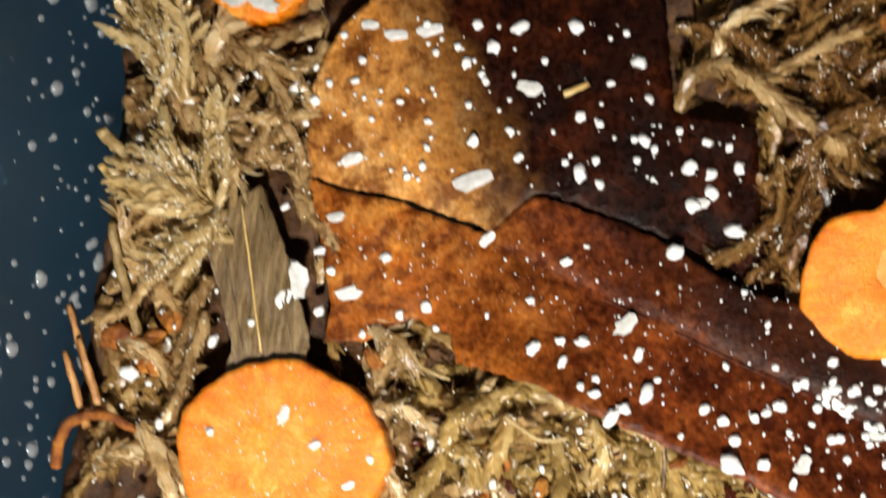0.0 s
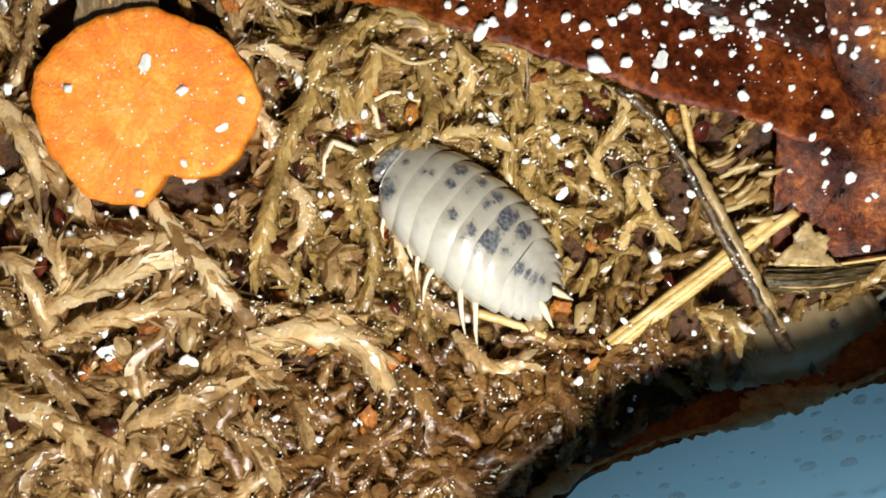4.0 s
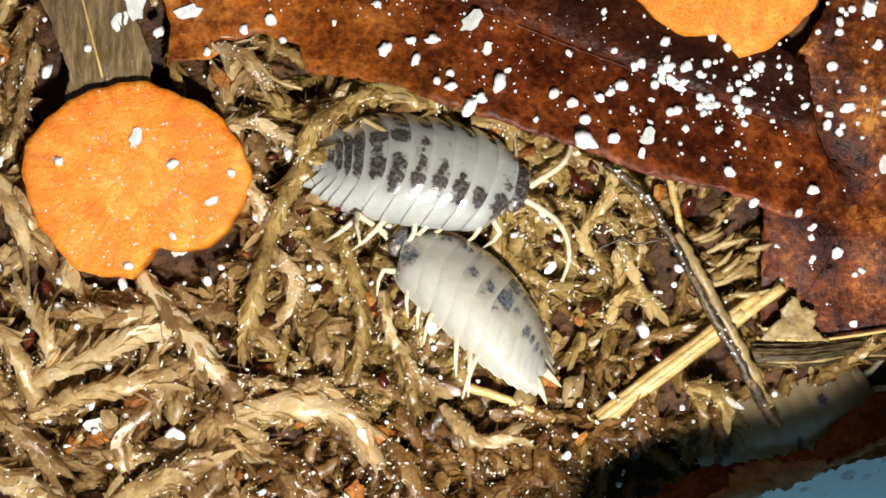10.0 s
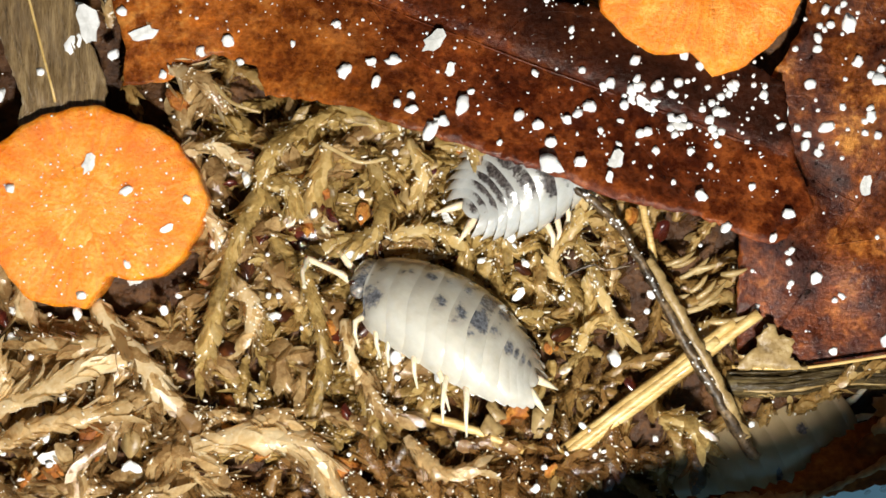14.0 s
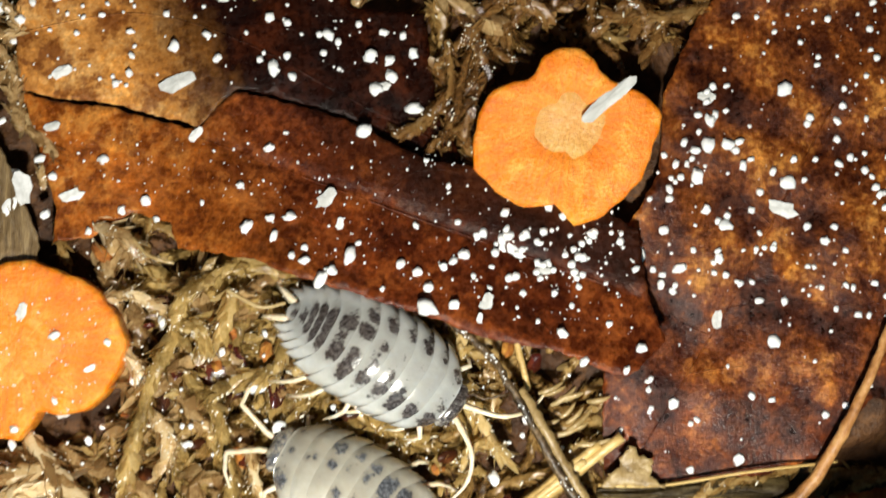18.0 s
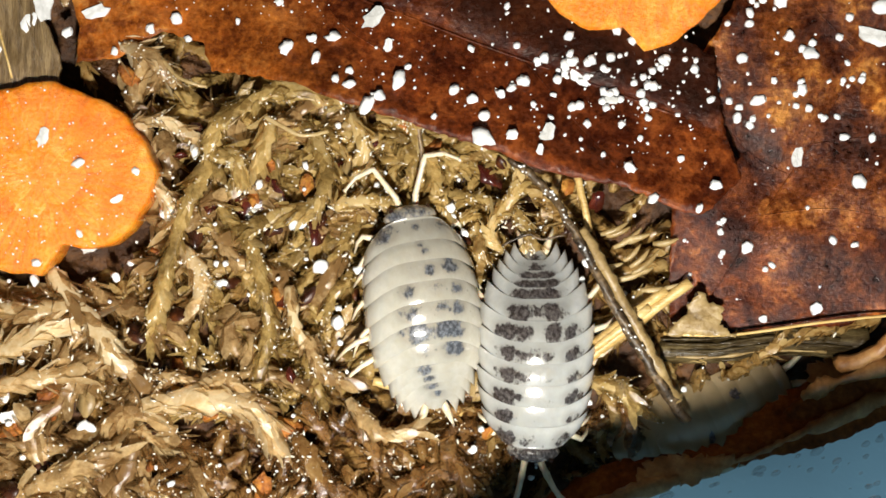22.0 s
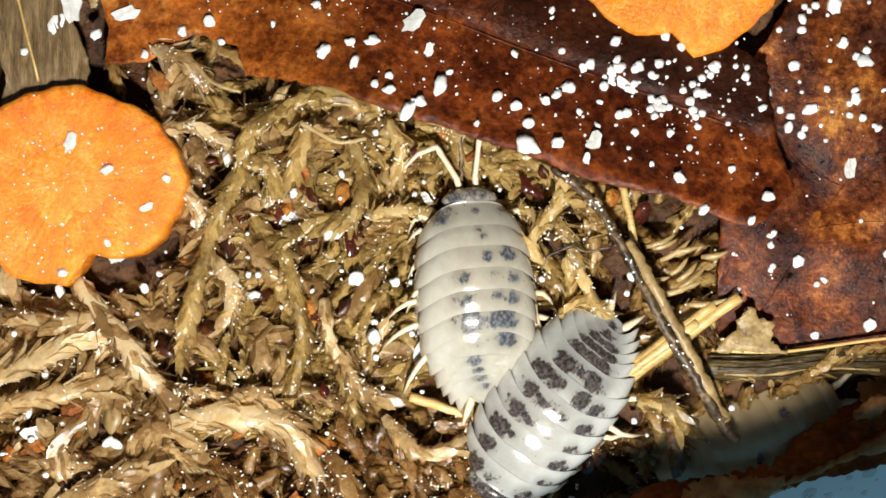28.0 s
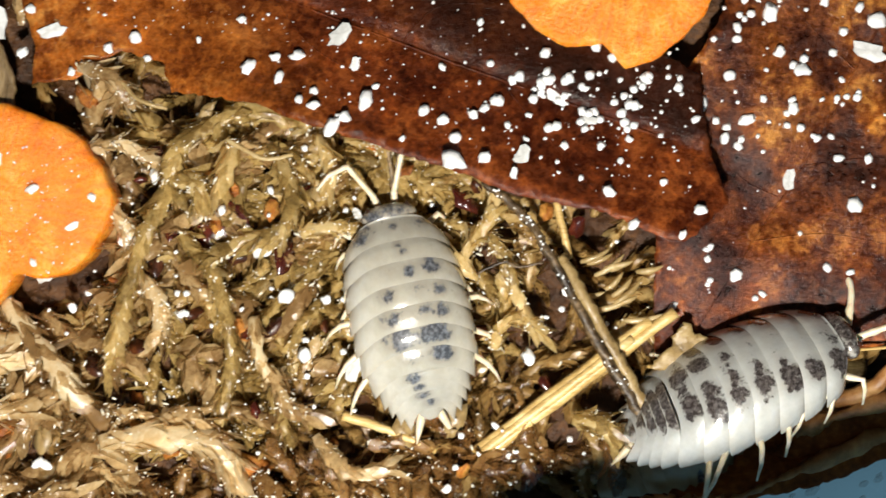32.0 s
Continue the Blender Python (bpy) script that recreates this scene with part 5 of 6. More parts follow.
def build_corner():
    stick("rootlet", "curled orange-brown root by the tub wall", [(-40.5, 7.6, 0.6), (-40.2, 10.0, 1.2), (-38.8, 11.8, 1.6), (-36.2, 12.4, 1.2), (-33.5, 11.2, 0.2)], 0.55, 0.4, CRUMB, 0.12, 21, 24, "root")
    stick("stalk", "brown dry stalk standing in moss by the wall", [(-37.6, 29.0, 2.4), (-36.8, 25.4, 1.4), (-35.4, 21.6, 0.6), (-34.3, 17.8, 0.0)], 0.4, 0.5, TWIG_TAN, 0.15, 22, 22, "stalk")
    stick("stalk", "pale bent stalk end leaning towards the wall", [(-38.9, 33.8, 3.2), (-36.5, 32.2, 2.8), (-33.5, 31.2, 2.0), (-30.6, 30.9, 1.2)], 0.35, 0.7, STRAW, 0.12, 23, 20, "stalk")
    stick("stalk", "tan forked stalk leaning towards the wall", [(-39.4, 36.8, 3.0), (-37.4, 35.4, 2.6), (-35.5, 34.6, 1.6)], 0.6, 0.5, TWIG_TAN, 0.2, 24, 14, "stalk")
    for k, (x, y) in enumerate(((-38.6, 18.2), (-37.6, 15.4), (-39.2, 14.2))):
        pts = [(x - 0.3 * s + 0.4 * k, y + 0.9 * s - 3.0, 0.2 + 0.25 * s) for s in range(8)]
        tagged(new("bark_fibre", mesh_of("bark_fibre", *tube(pts, [0.42 - 0.02 * s for s in range(8)], 6, 0.25, 40 + k), RIND)), "short rust-brown bark fibre against the wall", "bark", group="bark fibres")
    for k, (x, y, r) in enumerate(((-36.8, 19.3, 1.5), (-33.6, 19.0, 1.2))):
        rnd = random.Random(60 + k)
        ob = tagged(new("crumb", mesh_of("crumb", *lump(rnd, 0.6), CRUMB)), "rust-orange rotted wood crumb beside the wall", "crumb", group="crumbs")
        ob.matrix_basis = mm(x, y, moss_level(x, y) + 0.5, 10, -12, 40 * k) @ Matrix.Diagonal((r * 1.4, r * 0.8, r, 1))
    # a rotted shoot hanging over the hollow
    body, leaves = strand(random.Random(8), [(28.3 + 0.19 * s, -7.9 - 0.6 * s, -2.0 - 0.05 * s * s + 0.5 * math.sin(0.5 * s)) for s in range(11)], 1.8)
    hang = tagged(new("moss_shoot"), "rotted brown dead moss shoot hanging over a hollow", "moss", group="moss shoots")
    part("stem", mesh_of("moss_stem", *body, MOSS_BROWN), hang)
    tagged(part("foliage", mesh_of("moss_foliage", *leaves, MOSS_BROWN), hang), kind="stuff")
    for k, (w, line) in enumerate(BRANCHES):
        body, leaves = strand(random.Random(70 + k), [(x, y, moss_level(x, y) + z) for x, y, z in line], w)
        bough = tagged(new("moss_shoot"), "pale tan dead moss branch arching over brown moss", "moss", group="moss shoots")
        part("stem", mesh_of("moss_stem", *body, MOSS_PALE), bough)
        tagged(part("foliage", mesh_of("moss_foliage", *leaves, MOSS_PALE), bough), kind="stuff")
    stick("rootlet", "orange-brown root end in the moss", [(26.0, 50.5, 1.2), (28.5, 47.5, 1.4), (31.0, 45.2, 0.8)], 0.8, 0.6, CRUMB, 0.15, 26, 16, "root")
    stick("straw", "short amber straw bit on the dark leaf", [(0.6, 42.7, 1.2), (1.6, 43.1, 1.3), (2.6, 43.7, 1.2)], 0.3, 0.25, STRAW, 0.1, 27, 8, "straw")


def build_oddments():
    """Small plant bits lying in the clearing."""
    stick("stalk", "fine pale stalk arching over moss", [(-1.6, 15.6, 2.4), (0.2, 14.6, 2.6), (1.6, 14.0, 2.6), (3.6, 14.4, 2.2)], 0.2, 0.15, MOSS_TUFT, 0.1, 51, 18, "stalk")
    stick("stalk", "fine pale stalk bowed beside the leaf", [(-10.4, 20.6, 1.4), (-8.8, 18.9, 1.6), (-6.6, 18.2, 1.3)], 0.2, 0.14, MOSS_TUFT, 0.1, 52, 14, "stalk")
    v, f = sheet([(-6.4, 14.2), (-5.2, 16.0), (-3.6, 18.4), (-2.6, 18.8), (-3.2, 17.0), (-4.4, 15.2), (-5.6, 13.8)], lambda x, y: 0.9 + 0.22 * (x + y - 8) * 0.4 + 0.5 * abs(x - y + 20.8) * 0.3 + 0.1 * fbm(x, y, 1.5, 81), 0.2, 0.4, 0.3, 0.1, 53)
    tagged(new("leaf_scrap", mesh_of("leaf_scrap", v, f, TWIG_TAN)), "folded brown leaf sliver under the leaf edge", "leaf scrap")
    # torn bits of leaf and bark strewn between the shoots
    rnd = random.Random(91)
    looks = ((SCRAP, "dark red wet leaf"), (LEAF_FOLD, "red-brown leaf"), (TWIG_TAN, "tan leaf"), (CRUMB, "rusty bark"), (LEAF_DARK, "blackened leaf"))
    kinds = []
    for mat, word in looks:
        for _ in range(3):
            n = 11
            rim = [(rnd.uniform(0.55, 1.1) * math.cos(2 * math.pi * k / n), 0.6 * rnd.uniform(0.55, 1.1) * math.sin(2 * math.pi * k / n)) for k in range(n)]
            top = [(x, y, 0.25 * x * x + 0.2 * rnd.uniform(-0.3, 0.3)) for x, y in rim] + [(0.0, 0.0, 0.06)]
            verts = top + [(x, y, z - 0.1) for x, y, z in top]
            faces = [(k, (k + 1) % n, n) for k in range(n)] + [(n + 1 + (k + 1) % n, n + 1 + k, 2 * n + 1) for k in range(n)] + [((k + 1) % n, k, n + 1 + k, n + 1 + (k + 1) % n) for k in range(n)]
            kinds.append((mesh_of("leaf_bit", verts, faces, mat), word))
    placed = 0
    while placed < 95:
        x, y = rnd.uniform(-33, 27), rnd.uniform(-16, 17)
        if not OPEN(x, y) or not in_tub(x, y, 3):
            continue
        me, word = rnd.choice(kinds[6:] if y < -6 else kinds)
        r = rnd.uniform(0.6, 1.7)
        bit = tagged(new("leaf_bit", me), f"small torn bit of {word} in wet moss", "leaf bit", group="leaf bits")
        bit.matrix_basis = mm(x, y, moss_level(x, y) + rnd.uniform(-0.1, 0.9), rnd.uniform(-35, 35), rnd.uniform(-35, 35), rnd.uniform(0, 360)) @ Matrix.Diagonal((r, r, r, 1))
        placed += 1
    rnd = random.Random(54)
    amber = tagged(new("seed", mesh_of("seed", *lump(rnd, 0.9), CRUMB)), "small amber seed stuck to a moss shoot", "seed")
    amber.matrix_basis = mm(1.5, 10.2, -0.2, 0, 0, 70) @ Matrix.Diagonal((1.0, 0.55, 0.55, 1))
    for k in range(16):
        x, y, a = rnd.uniform(26.0, 31.0), rnd.uniform(0.5, 6.0), rnd.uniform(-0.35, 0.5)
        ln = rnd.uniform(1.6, 3.2)
        z = moss_level(x, y) + rnd.uniform(0.9, 1.9)
        pts = [(x + ln * s / 5 * math.cos(a + 0.06 * s), y + ln * s / 5 * math.sin(a + 0.06 * s), z + 0.05 * s) for s in range(6)]
        tagged(new("needle", mesh_of("needle", *tube(pts, [0.16, 0.24, 0.26, 0.24, 0.18, 0.05], 6, 0.15, k), MOSS_TUFT)), "short pale needle-like leaf in the moss", "needle", group="pale needles")


build_oddments()
build_corner()


# ---- woodlice ----
#           place along the body, half-width, height, length of each plate
PLATES = [("plate", 5.8, 4.2, 2.75, 2.0), ("plate", 4.3, 4.65, 3.35, 2.0), ("plate", 2.75, 4.88, 3.7, 2.0), ("plate", 1.2, 4.97, 3.9, 2.0), ("plate", -0.35, 4.97, 3.9, 2.0),
          ("plate", -1.9, 4.88, 3.7, 2.0), ("plate", -3.4, 4.62, 3.3, 1.9),
          ("tail_plate", -4.75, 3.85, 2.75, 1.05), ("tail_plate", -5.45, 3.45, 2.45, 1.05), ("tail_plate", -6.15, 2.95, 2.1, 1.05), ("tail_plate", -6.8, 2.4, 1.7, 1.0)]


def profile(s):
    """Half-width and height of the body at a place along it."""
    marks = [(8.0, 3.1, 1.7)] + [(p[1], p[2], p[3]) for p in PLATES] + [(-7.5, 1.55, 1.3), (-8.6, 0.9, 0.8)]
    for (s0, w0, h0), (s1, w1, h1) in zip(marks, marks[1:]):
        if s >= s1:
            u = (s0 - s) / (s0 - s1)
            return w0 + (w1 - w0) * u, h0 + (h1 - h0) * u
    return marks[-1][1:]


def shell(at, length, spots, spike, zb=0.7, cols=38, rows=9):
    """One curved back plate about its own origin, front edge tucked in, hind corners drawn out; with its pigment."""
    verts, pig, faces = [], [], []
    for layer in (0, 1):
        for j in range(rows):
            u = j / (rows - 1)
            w, h = profile(at + length * (0.5 - u))
            for i in range(cols):
                a = (2 * i / (cols - 1) - 1) * 1.72
                swell = 1.0 + 0.034 * math.sin(math.pi * min(1.0, 0.12 + 0.76 * u)) - 0.016 * (1 - u) - 0.01 * layer - (0.008 if j == rows - 1 else 0.0)
                y = w * math.sin(a) / math.sin(1.45) * swell if abs(a) < 1.5 else math.copysign(w * swell * (1.0 + 0.02 * (abs(a) - 1.5)), a)
                z = zb + h * swell * max(-0.04, math.cos(a)) ** 0.85 if math.cos(a) > 0 else zb - 0.9 * (abs(a) - 1.57) * 1.6
                side = abs(math.sin(a)) ** 4
                x = length * (0.5 - u) - spike * side * u * u - 0.85 * side * (1 - u)
                y *= 0.97 + 0.15 * side * u
                verts.append((x, y, z - 0.03 * layer))
                p = 0.0
                for sx, sy, r, *top in spots:
                    p = max(p, (top[0] if top else 1.1) * (1.0 - 0.5 * math.hypot(1.2 * (x - sx), y - sy) / (0.78 * r)))
                rear = 0.5 if length < 1.2 else 0.7
                pig.append(max(0.0, p) * (1.0 if u < rear else 1.0 - 0.85 * (u - rear) / (1 - rear)))
    n = rows * cols
    for j in range(rows - 1):
        for i in range(cols - 1):
            a = j * cols + i
            faces.append((a, a + 1, a + cols + 1, a + cols))
            faces.append((n + a, n + a + cols, n + a + cols + 1, n + a + 1))
    for j in range(rows - 1):
        for i in (0, cols - 1):
            a = j * cols + i
            faces.append((a, a + cols, n + a + cols, n + a))
    for i in range(cols - 1):
        faces.append((i, i + 1, n + i + 1, n + i))
    return verts, faces, pig


def pigmented(name, geo, mat):
    v, f, pig = geo
    me = mesh_of(name, v, f, mat)
    me.attributes.new("pigment", "FLOAT", "POINT").data.foreach_set("value", pig)
    wide = max(abs(p[1]) for p in v)
    me.attributes.new("veil", "FLOAT", "POINT").data.foreach_set("value", [max(0.0, 1 - (p[1] / (0.7 * wide)) ** 2) for p in v])
    return me


def dome(cx, rx, ry, rz, zc, pig):
    v, f = [], []
    n, m = 20, 10
    for j in range(m + 1):
        b = -0.5 * math.pi + math.pi * j / m
        for i in range(n):
            a = 2 * math.pi * i / n
            v.append((cx + rx * math.cos(b) * math.cos(a), ry * math.cos(b) * math.sin(a), zc + rz * math.sin(b)))
    for j in range(m):
        for i in range(n):
            k = (i + 1) % n
            f.append((j * n + i, j * n + k, (j + 1) * n + k, (j + 1) * n + i))
    return v, f, [pig] * len(v)


def build_woodlouse(label, mat, spots, size=(1.0, 1.0, 1.0), antenna=1.0, curved=False):
    """Empty > head (> antennae, eyes), plates (> legs), tail plates, tail end, uropods. Faces along +x."""
    thing = tagged(new("woodlouse"), label, "woodlouse", group="woodlice")
    thing.scale = size
    joints, legs, feelers = [], [], []
    head = part("head", pigmented("louse_head", dome(-0.2, 1.0, 2.55, 1.2, 1.8, spots["head"]), mat), thing, "dark rounded head")
    joints.append((head, 7.25))
    for side in (1, -1):
        v, f, _ = dome(0.0, 0.32, 0.22, 0.32, 0.0, 0)
        part("eye", mesh_of("louse_eye", v, f, LEAF_DARK), head, "black eye", mm(0.35, 1.75 * side, 2.2))
        k = antenna
        pts = [(0, 0, 0), (0.7 * k, 0.15 * side * k, 0.5), (2.9 * k, 1.3 * side * k, 1.9), (2.8 * k, 2.9 * side * k, 1.9), (2.2 * k, 4.3 * side * k, 1.4)]
        if curved:
            pts = [(0, 0, 0), (1.0, 0.2 * side, 0.4), (2.9, 0.7 * side, 0.9), (4.4, 1.7 * side, 0.9), (5.6, 3.2 * side, 0.5), (6.2, 5.2 * side, 0.0)]
            line = spline(pts, 24)
        else:
            line = [Vector(p).lerp(Vector(q), u / 6) for p, q in zip(pts, pts[1:]) for u in range(6)]
        last = len(line) - 1
        v, f = tube(line, [0.34 - 0.22 * u / last + (0.06 if u % 6 == 5 else 0) for u in range(len(line))], 7)
        a = part("antenna", mesh_of("louse_antenna", v, f, CHITIN_LIMB), head, "cream jointed antenna", mm(0.8, 0.75 * side, 1.55))
        feelers.append((a, side))
    for k, (name, s, w, _, ln) in enumerate(PLATES):
        tail = name == "tail_plate"
        p = part(name, pigmented("louse_plate", shell(s, ln, spots.get(k, ()), 1.75 if tail else 1.05 + 0.1 * k, 0.7, 30 if tail else 38, 7 if tail else 9), mat), thing)
        joints.append((p, s))
        if not tail:
            for side in (1, -1):
                fore = (3 - k) * 0.32
                far = (0.7, 0.62, 0.62, 0.8, 1.05, 1.22, 1.2)[k]
                pts = [(0, 0, 0), (0.4 * fore, 1.5 * side * far, 0.1), (1.0 * fore - 0.2, 2.7 * side * far, 0.2), (1.3 * fore - 0.7, 3.4 * side * far, -0.6), (1.5 * fore - 1.5, 4.0 * side * far, -1.6)]
                v, f = tube([Vector(q) for q in pts], [0.32, 0.28, 0.22, 0.17, 0.07], 7)
                leg = part("leg", mesh_of("louse_leg", v, f, CHITIN_LIMB), p, "cream jointed leg", mm(0, (w - 1.6) * side, 0.65))
                legs.append((leg, (w - 1.6) * side, k, side))
    v, f, pig = shell(-7.5, 1.5, spots.get("telson", ()), -1.0, 0.6, 20, 7)
    end = part("tail_end", pigmented("louse_telson", (v, f, pig), mat), thing)
    joints.append((end, -7.5))
    for side in (1, -1):
        v, f = tube([Vector(q) for q in ((0, 0, 0), (-0.7, 0.25 * side, 0.05), (-1.5, 0.6 * side, 0), (-2.5, 1.0 * side, -0.1))], [0.32, 0.42, 0.3, 0.06], 8)
        part("tail_spike", mesh_of("louse_uropod", v, f, CHITIN_LIMB), end, "cream tail spike", mm(-0.1, 0.75 * side, 0.95))
    # belly under the plates, so that they are no hollow arch
    part("belly", pigmented("louse_belly", dome(-0.4, 6.6, 3.3, 1.3, 1.35, 0), mat), thing)
    return thing, joints, legs, feelers


SPOTS_A = {"head": 0.75, 0: [(0.1, 2.9, 1.3, 1.2), (0.2, 0, 0.45), (0.2, -2.6, 0.9, 0.7), (0, 0, 4.0, 0.25)], 1: [(0.3, 0, 0.42), (-0.3, -0.3, 0.5)], 2: [(-0.2, -0.5, 0.7, 1.2), (0, -2.5, 0.9, 1.2), (0, 0.8, 1.2, 0.3)],
           3: [(0, 2.0, 0.75, 1.2), (0, -1.2, 1.2, 0.5), (-0.2, -2.8, 0.7)], 4: [(-0.1, 2.1, 0.95, 1.2), (0.2, -1.3, 0.8, 0.9), (0, -2.6, 0.8, 1.2), (0, 0.3, 1.3, 0.45)], 5: [(0.1, 1.4, 1.5, 1.4), (0.3, 0.4, 0.8), (0.1, -1.5, 1.5, 1.4)],
           6: [(0.3, 0.9, 0.8, 0.9), (0.1, -1.9, 1.2, 1.3), (0.3, -0.6, 0.7, 0.7)], 7: [(0, 1.0, 0.8, 1.2)], 8: [(0, 0.7, 0.6)], 9: [(0, 0.5, 0.8, 1.2)], 10: [(0, -0.1, 0.7, 1.2)], "telson": []}
SPOTS_B = {"head": 0.9, 0: [(0.2, -2.8, 1.3, 1.4), (0.3, -0.6, 1.5, 0.6), (0.2, 2.6, 1.0, 1.1)], 1: [(0, -2.9, 1.0, 1.3), (0, 0, 1.5, 0.4), (0, 3.4, 0.75, 1.1)], 2: [(0, -2.9, 1.15, 1.35), (-0.1, -1.6, 0.6), (0, 0.3, 1.6, 0.42), (0, 3.4, 1.0, 1.3)],
           3: [(0, -2.6, 1.1, 1.3), (0, -1.4, 0.8, 1.1), (0, 0.2, 1.7, 0.45), (0.1, 3.5, 0.8)], 4: [(0, -2.6, 1.0, 1.3), (0.1, -1.3, 0.8, 1.1), (0.1, 0.5, 1.0, 1.0), (0, 3.2, 1.0, 1.3)], 5: [(0.1, -2.9, 1.1, 1.35), (0, -1.4, 1.1, 1.2), (0, 1.6, 1.2, 1.3), (0, 3.0, 1.1, 1.3)],
           6: [(0.1, -1.5, 1.3, 1.35), (0.1, 0.1, 1.2, 1.1), (0, 1.6, 1.3, 1.3)], 7: [(0, -1.4, 1.2, 1.3), (0, 0, 1.2, 1.2), (0, 1.4, 1.2, 1.3)], 8: [(0, -1.2, 1.2, 1.3), (0, 0.1, 1.2, 1.2), (0, 1.3, 1.2, 1.3)],
           9: [(0, -0.9, 1.1, 1.3), (0, 0.8, 1.1, 1.3)], 10: [(0, 0, 1.2, 1.2)], "telson": [(0.1, 0, 0.9)]}
SPOTS_C = {"head": 0.2, 2: [(0, 1.2, 0.6)], 4: [(0, -1.4, 0.6)]}

LOUSE_A = build_woodlouse("cream-white woodlouse with a few dark blotches on its back", CHITIN_A, SPOTS_A, (1.06, 0.9, 1.0), 1.15)
LOUSE_B = build_woodlouse("white woodlouse with rows of dark blotches and a grey head", CHITIN_B, SPOTS_B, (1.05, 0.9, 1.0), 1.0, True)
LOUSE_C = build_woodlouse("dull pale woodlouse resting in the hollow under a curled leaf", CHITIN_C, SPOTS_C, (1.0, 1.0, 1.0), 0.9)


# ---- movement: seconds, middle of the body, height, heading, pitch (nose down), bend to the left over the body, roll (left flank up) ----
ROWS_A = [(0, 7, 0.1, -1.2, 144, 0, 0, 24), (2, 6.9, 0.3, -1.2, 144, 0, 0, 24), (3, 6.5, 0.5, -1.2, 142, 0, 0, 24), (4, 6.1, 1.1, -1.2, 140, 0, 0, 22), (6.5, 5.7, 0.9, -1.2, 142, 0, -8, 20), (7, 6.2, 0.6, -1.2, 144, 0, -6, 20),
          (8, 7.2, 1.3, -0.7, 142, 2, 7, 48), (9, 7.3, 1.3, -0.7, 142, 2, 8, 52), (10, 7.6, 1.1, -0.7, 138, 2, 8, 52), (11, 8.1, 1.2, -0.7, 142, 2, 8, 52), (12, 7.9, 0.9, -0.7, 145, 2, 7, 52), (13, 8.1, 1.1, -0.7, 148, 0, 7, 52),
          (14, 8.4, 1.4, -0.7, 150, 0, 5, 48), (14.6, 8.8, 1.3, -0.7, 150, 0, 4, 42), (17.5, 9.6, -2.8, -1.2, 147, 0, 8, 18), (19, 9.2, -2.5, -1.2, 143, 0, 10, 22), (20, 9, -2.1, -1.3, 132, 0, 0, 18), (21, 10, -1, -1.5, 107, 0, 6, 14),
          (22, 11.4, -0.1, -1.6, 98, 0, 2, 12), (23, 11, 0.6, -1.6, 98, 0, 0, 12), (24, 11.8, 0.9, -1.6, 98, 0, 0, 12), (25, 12.5, 1, -1.6, 97, 0, 0, 12), (26, 12.5, 1.8, -1.6, 92, 0, 0, 12), (29, 12.5, 2.1, -1.6, 95, 0, 0, 12),
          (30, 12.3, 2.3, -1.6, 95, 0, 0, 12), (31, 12.1, 2.4, -1.6, 97, 0, 0, 10), (32, 12.6, 2.1, -1.6, 102, 0, 0, 8)]
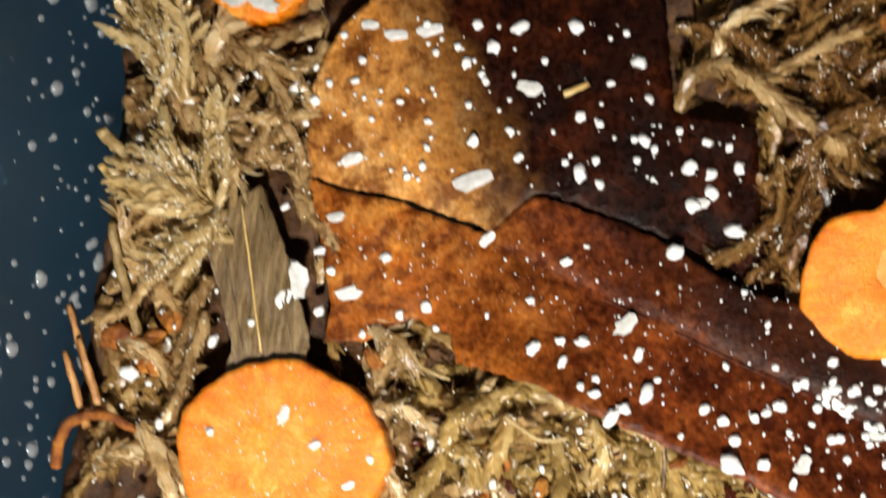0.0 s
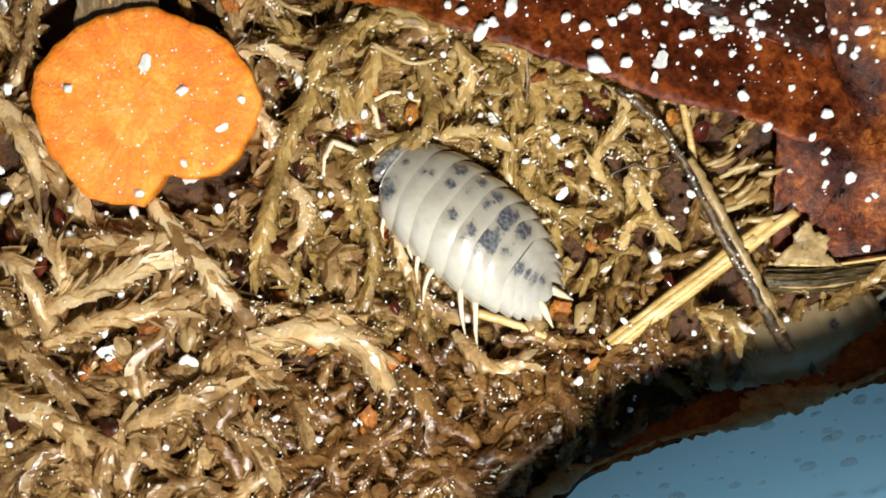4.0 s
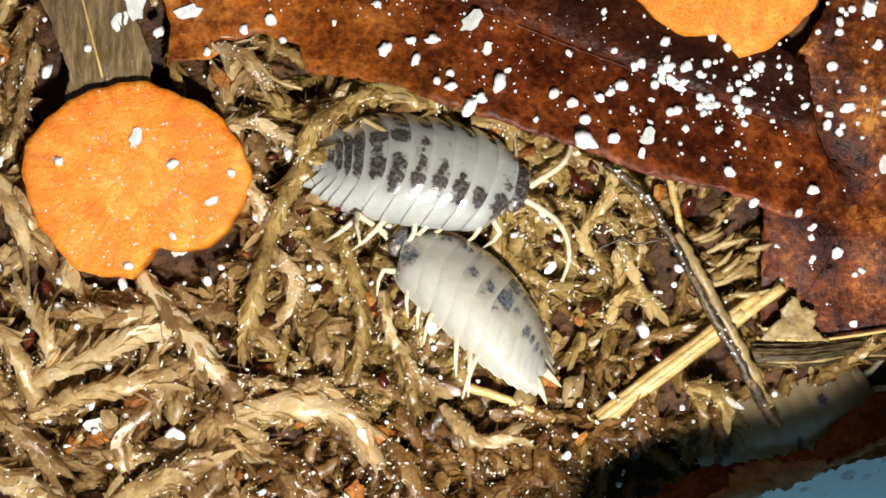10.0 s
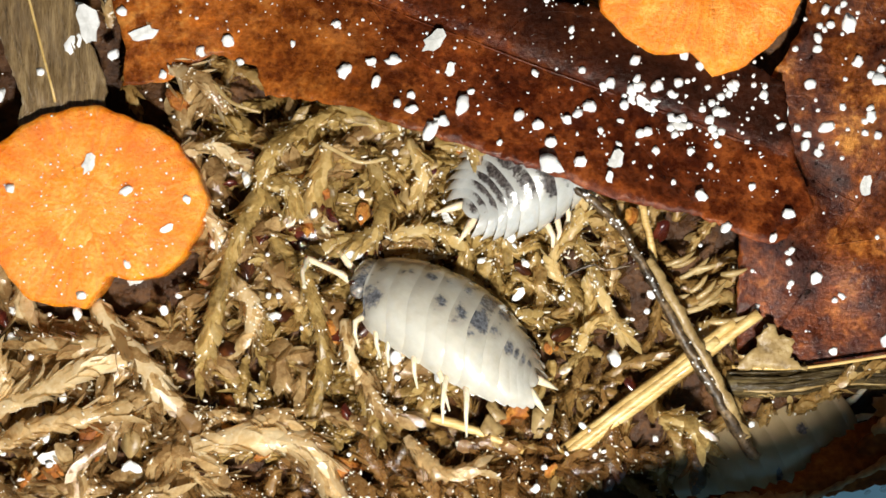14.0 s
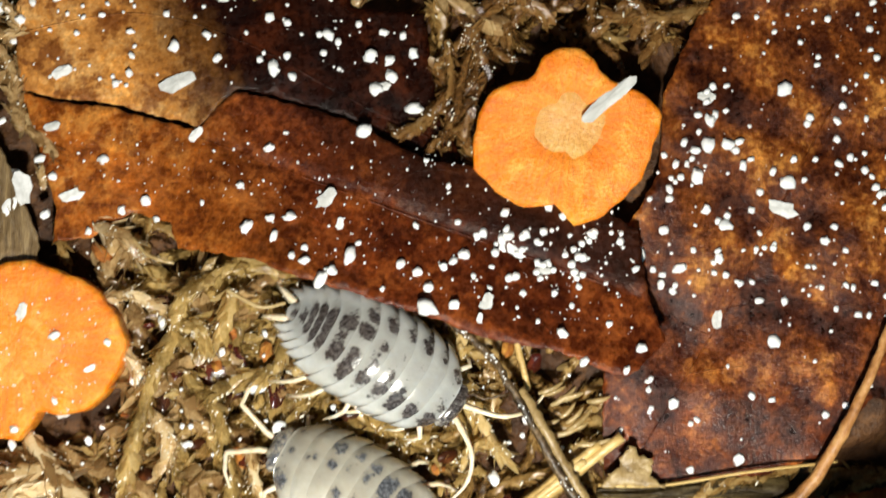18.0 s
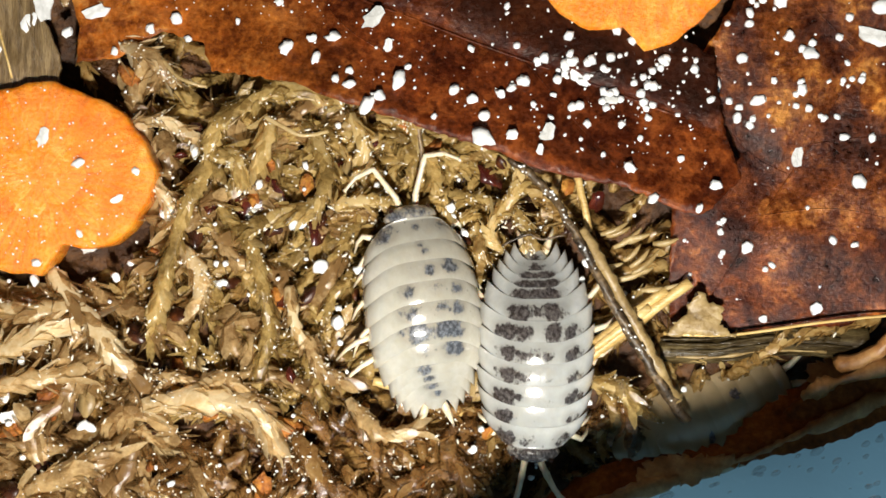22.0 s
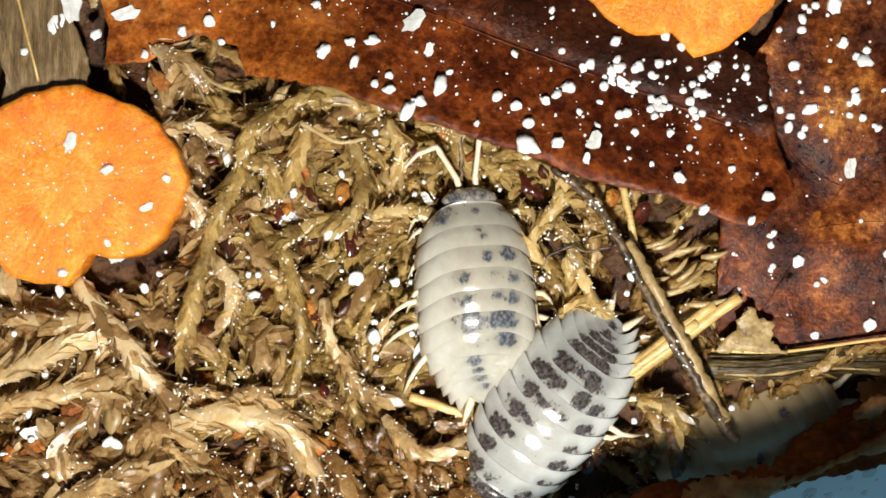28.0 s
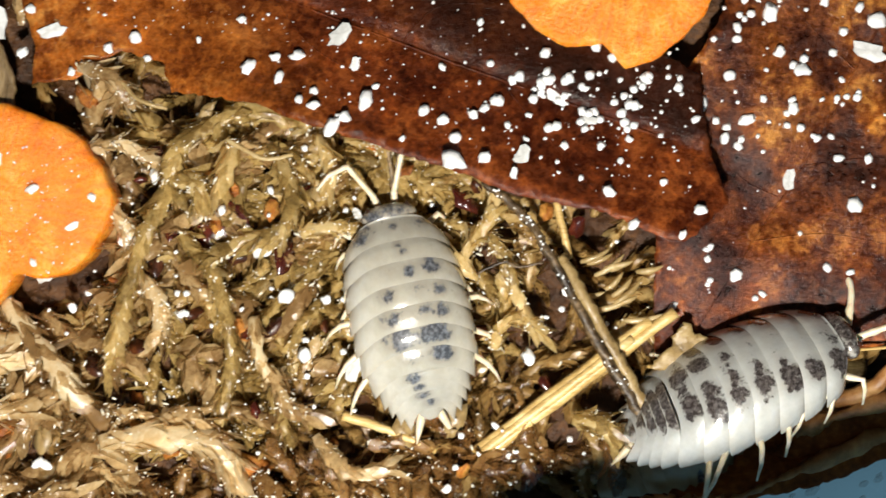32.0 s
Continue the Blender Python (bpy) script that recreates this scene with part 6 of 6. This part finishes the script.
ROWS_B = [(0, -8.5, 31, -4.8, -94, 0, 0, 0), (4.5, -9, 28.5, -4.8, -94, -4, 0, 0), (5.5, -9.6, 24.8, -4.6, -95, -12, 0, 0), (6, -9.8, 22.6, -3.5, -96, -17, 0, 0), (6.5, -10, 21.5, -1.3, -96, -18, 0, 0), (7, -9.9, 21.3, -1.3, -96, -18, 0, 0),
          (7.7, -9.9, 18.1, -0.4, -92, -8, 6, 0), (8, -9.9, 16.3, 0, -86, 0, 12, 0), (8.3, -9, 13.5, -0.2, -70, 2, 22, -6), (8.6, -6.9, 13, 0, -48, 2, 20, -12), (8.9, -4, 12.3, 0.2, -24, 2, 10, -18), (9, -2.6, 12, 0.2, -14, 2, 8, -20),
          (9.5, 1.4, 12.4, -0.2, -12, 2, -8, -22), (10, 3.3, 11.7, -0.4, -8, 2, -13, -22), (10.5, 5.6, 11.3, -0.8, -8, 4, -24, -20), (11, 7.9, 12, -1.2, 0, 5, -22, -20), (12, 11.3, 12.5, -1.9, 8, 8, -14, -18), (13, 13.1, 13.7, -2.3, 16, 12, -6, -14),
          (14, 16.2, 14.9, -2.8, 36, 12, 0, -6), (14.6, 16.4, 15.5, -3, 50, 12, 0, 0), (15.5, 16.6, 16.4, -3, 56, 10, 0, 0), (16.2, 13.5, 11.6, -3, 40, 4, -4, 0), (16.8, 11.4, 9.8, -0.6, 14, 2, -10, 0), (17.5, 10.3, 11.2, 1.5, -3, 2, -8, 0),
          (17.6, 10.5, 11, 1.5, -8, 2, -8, 0), (18, 11.7, 9.5, 1.4, -32, 8, -10, -4), (18.7, 13.8, 8.7, 1.3, -50, 12, -6, 0), (19, 14.9, 8.2, 1.2, -60, 13, -4, 0), (19.3, 15.2, 8, 1, -63, 13, 0, 0), (20, 17.3, 6.6, 0.4, -68, 8, 0, 0),
          (20.5, 18.6, 4, -2, -74, 0, -4, 0), (21, 20, 1.2, -2.1, -79, 0, -4, 0), (21.5, 20.6, -1.9, -2.1, -86, 0, 0, 0), (22, 20.8, -4.4, -2.1, -91, 0, -3, 0), (22.5, 20.4, -5.6, -2.1, -101, 0, -8, 0), (23, 20, -6.5, -2.1, -113, 0, -8, 0),
          (23.5, 20.2, -7.3, -2.1, -130, 0, -8, 0), (24.1, 19.2, -7.5, -2.1, -138, 0, -6, 0), (25, 18.4, -7.8, -2.1, -135, 0, -6, 0), (26, 18.6, -7.5, -2.1, -134, 0, -4, 0), (27, 18.2, -7.6, -2.1, -134, 0, 0, 0), (28.5, 18.8, -7, -2.1, -114, 0, 6, 0),
          (29, 20, -6.4, -2.1, -91, 0, 6, 0), (29.5, 22.2, -5.2, -2.1, -60, 0, 12, -16), (30, 25, -4.9, -2, -36, 0, 10, -26), (30.5, 27.8, -4.6, -1.8, -16, 0, 12, -32), (31, 30.6, -4.6, -1.4, -4, 0, 12, -34), (31.4, 33.7, -3.9, -0.9, 12, -2, 10, -36),
          (32, 38.5, -3.5, -0.2, 25, -4, 8, -36)]
# how far each pair of antennae is spread, in degrees: seconds, left, right
SPREAD_A = [(0.0, 0, 0), (4.0, 8, -14), (6.5, 0, 20), (7.0, -10, 30), (9.0, 30, -20), (12.0, -20, 20), (14.6, 10, 0), (19.0, 20, 10), (21.0, 5, -5), (23.0, 20, 10), (25.0, 0, -5), (26.0, 10, 20), (29.0, 15, 15), (30.0, 20, -20), (31.0, 20, -10), (32.0, 10, 0)]
SPREAD_B = [(0.0, 0, 0), (6.5, 20, 25), (7.0, 30, 38), (8.0, 30, 10), (9.0, 50, -30), (10.5, 30, -10), (13.0, 0, 0), (17.6, 5, -25), (19.0, 20, 10), (21.0, 25, 25), (22.3, 20, -10), (25.0, -10, -40), (28.5, 10, 0), (30.0, 40, 20), (31.0, 25, 15), (32.0, 45, -5)]


# how far the plates slide apart as the body lengthens
STRETCH_A = [(0.0, 1.06), (4.0, 1.05), (7.0, 1.0), (8.0, 0.96), (14.6, 0.97), (19.0, 1.01), (21.0, 0.97), (32.0, 0.99)]
STRETCH_B = [(0.0, 0.96), (8.4, 0.96), (9.0, 1.0), (10.0, 1.04), (11.0, 0.93), (12.0, 0.91), (14.6, 0.92), (17.5, 1.03), (19.0, 1.0), (20.0, 0.95), (21.0, 1.0), (23.0, 1.04), (29.0, 1.04), (30.5, 1.08), (32.0, 1.12)]



def along(rows, t):
    """The row at t, on straight lines between the given ones."""
    for a, b in zip(rows, rows[1:]):
        if t <= b[0]:
            u = 0.0 if b[0] == a[0] else (t - a[0]) / (b[0] - a[0])
            return [p + (q - p) * max(0.0, u) for p, q in zip(a[1:], b[1:])]
    return list(rows[-1][1:])


def on_arc(s, bend):
    """Place and turn of a plate s millimetres ahead of the middle of a body bent by so many degrees."""
    k = math.radians(bend) / 15.0
    if abs(k) < 1e-5:
        return mm(s, 0, 0)
    return mm(math.sin(k * s) / k, (1 - math.cos(k * s)) / k, 0, 0, 0, math.degrees(k * s))


def crawl(louse, rows, spread, stretch):
    thing, joints, legs, feelers = louse
    walk(thing, [(t, mm(x, y, z, 0, p, h) @ mm(0, 0, 1.5, roll) @ mm(0, 0, -1.5)) for t, x, y, z, h, p, _, roll in rows])
    for joint, s in joints:
        arch = -0.012 * s * s
        walk(joint, [(r[0], mm(0, 0, arch) @ on_arc(s * along(stretch, r[0])[0], r[6]) @ pose(0, 0, 0, 0, 1.3 * s, 0)) for r in rows])
    times = [0.4 * k for k in range(81)]
    phase, steps, last = 0.0, [], None
    for t in times:
        x, y, _, h, *_ = along(rows, t)
        if last:
            phase += math.hypot(x - last[0], y - last[1]) * 0.55 + abs(h - last[2]) * 0.03
        steps.append((t, phase))
        last = (x, y, h)
    for leg, y, k, side in legs:
        walk(leg, [(t, mm(0, y, 0.65, 0, 0, 16 * math.sin(p + 1.9 * k + (math.pi if side > 0 else 0)))) for t, p in steps])
    for a, side in feelers:
        walk(a, [(t, mm(0.8, 0.75 * side, 1.55, 0, 0, left if side > 0 else right)) for t, left, right in spread])


def motions():
    crawl(LOUSE_A, ROWS_A, SPREAD_A, STRETCH_A)
    crawl(LOUSE_B, ROWS_B, SPREAD_B, STRETCH_B)


def rest(louse, x, y, z, heading, pitch, bend):
    thing, joints, _, _ = louse
    thing.matrix_basis = mm(x, y, z, 0, pitch, heading)
    for joint, s in joints:
        joint.matrix_basis = mm(0, 0, -0.012 * s * s) @ on_arc(s, bend) @ pose(0, 0, 0, 0, 1.3 * s, 0)


rest(LOUSE_C, 35.8, -10.2, -7.8, 24, 0, 6)
motions()
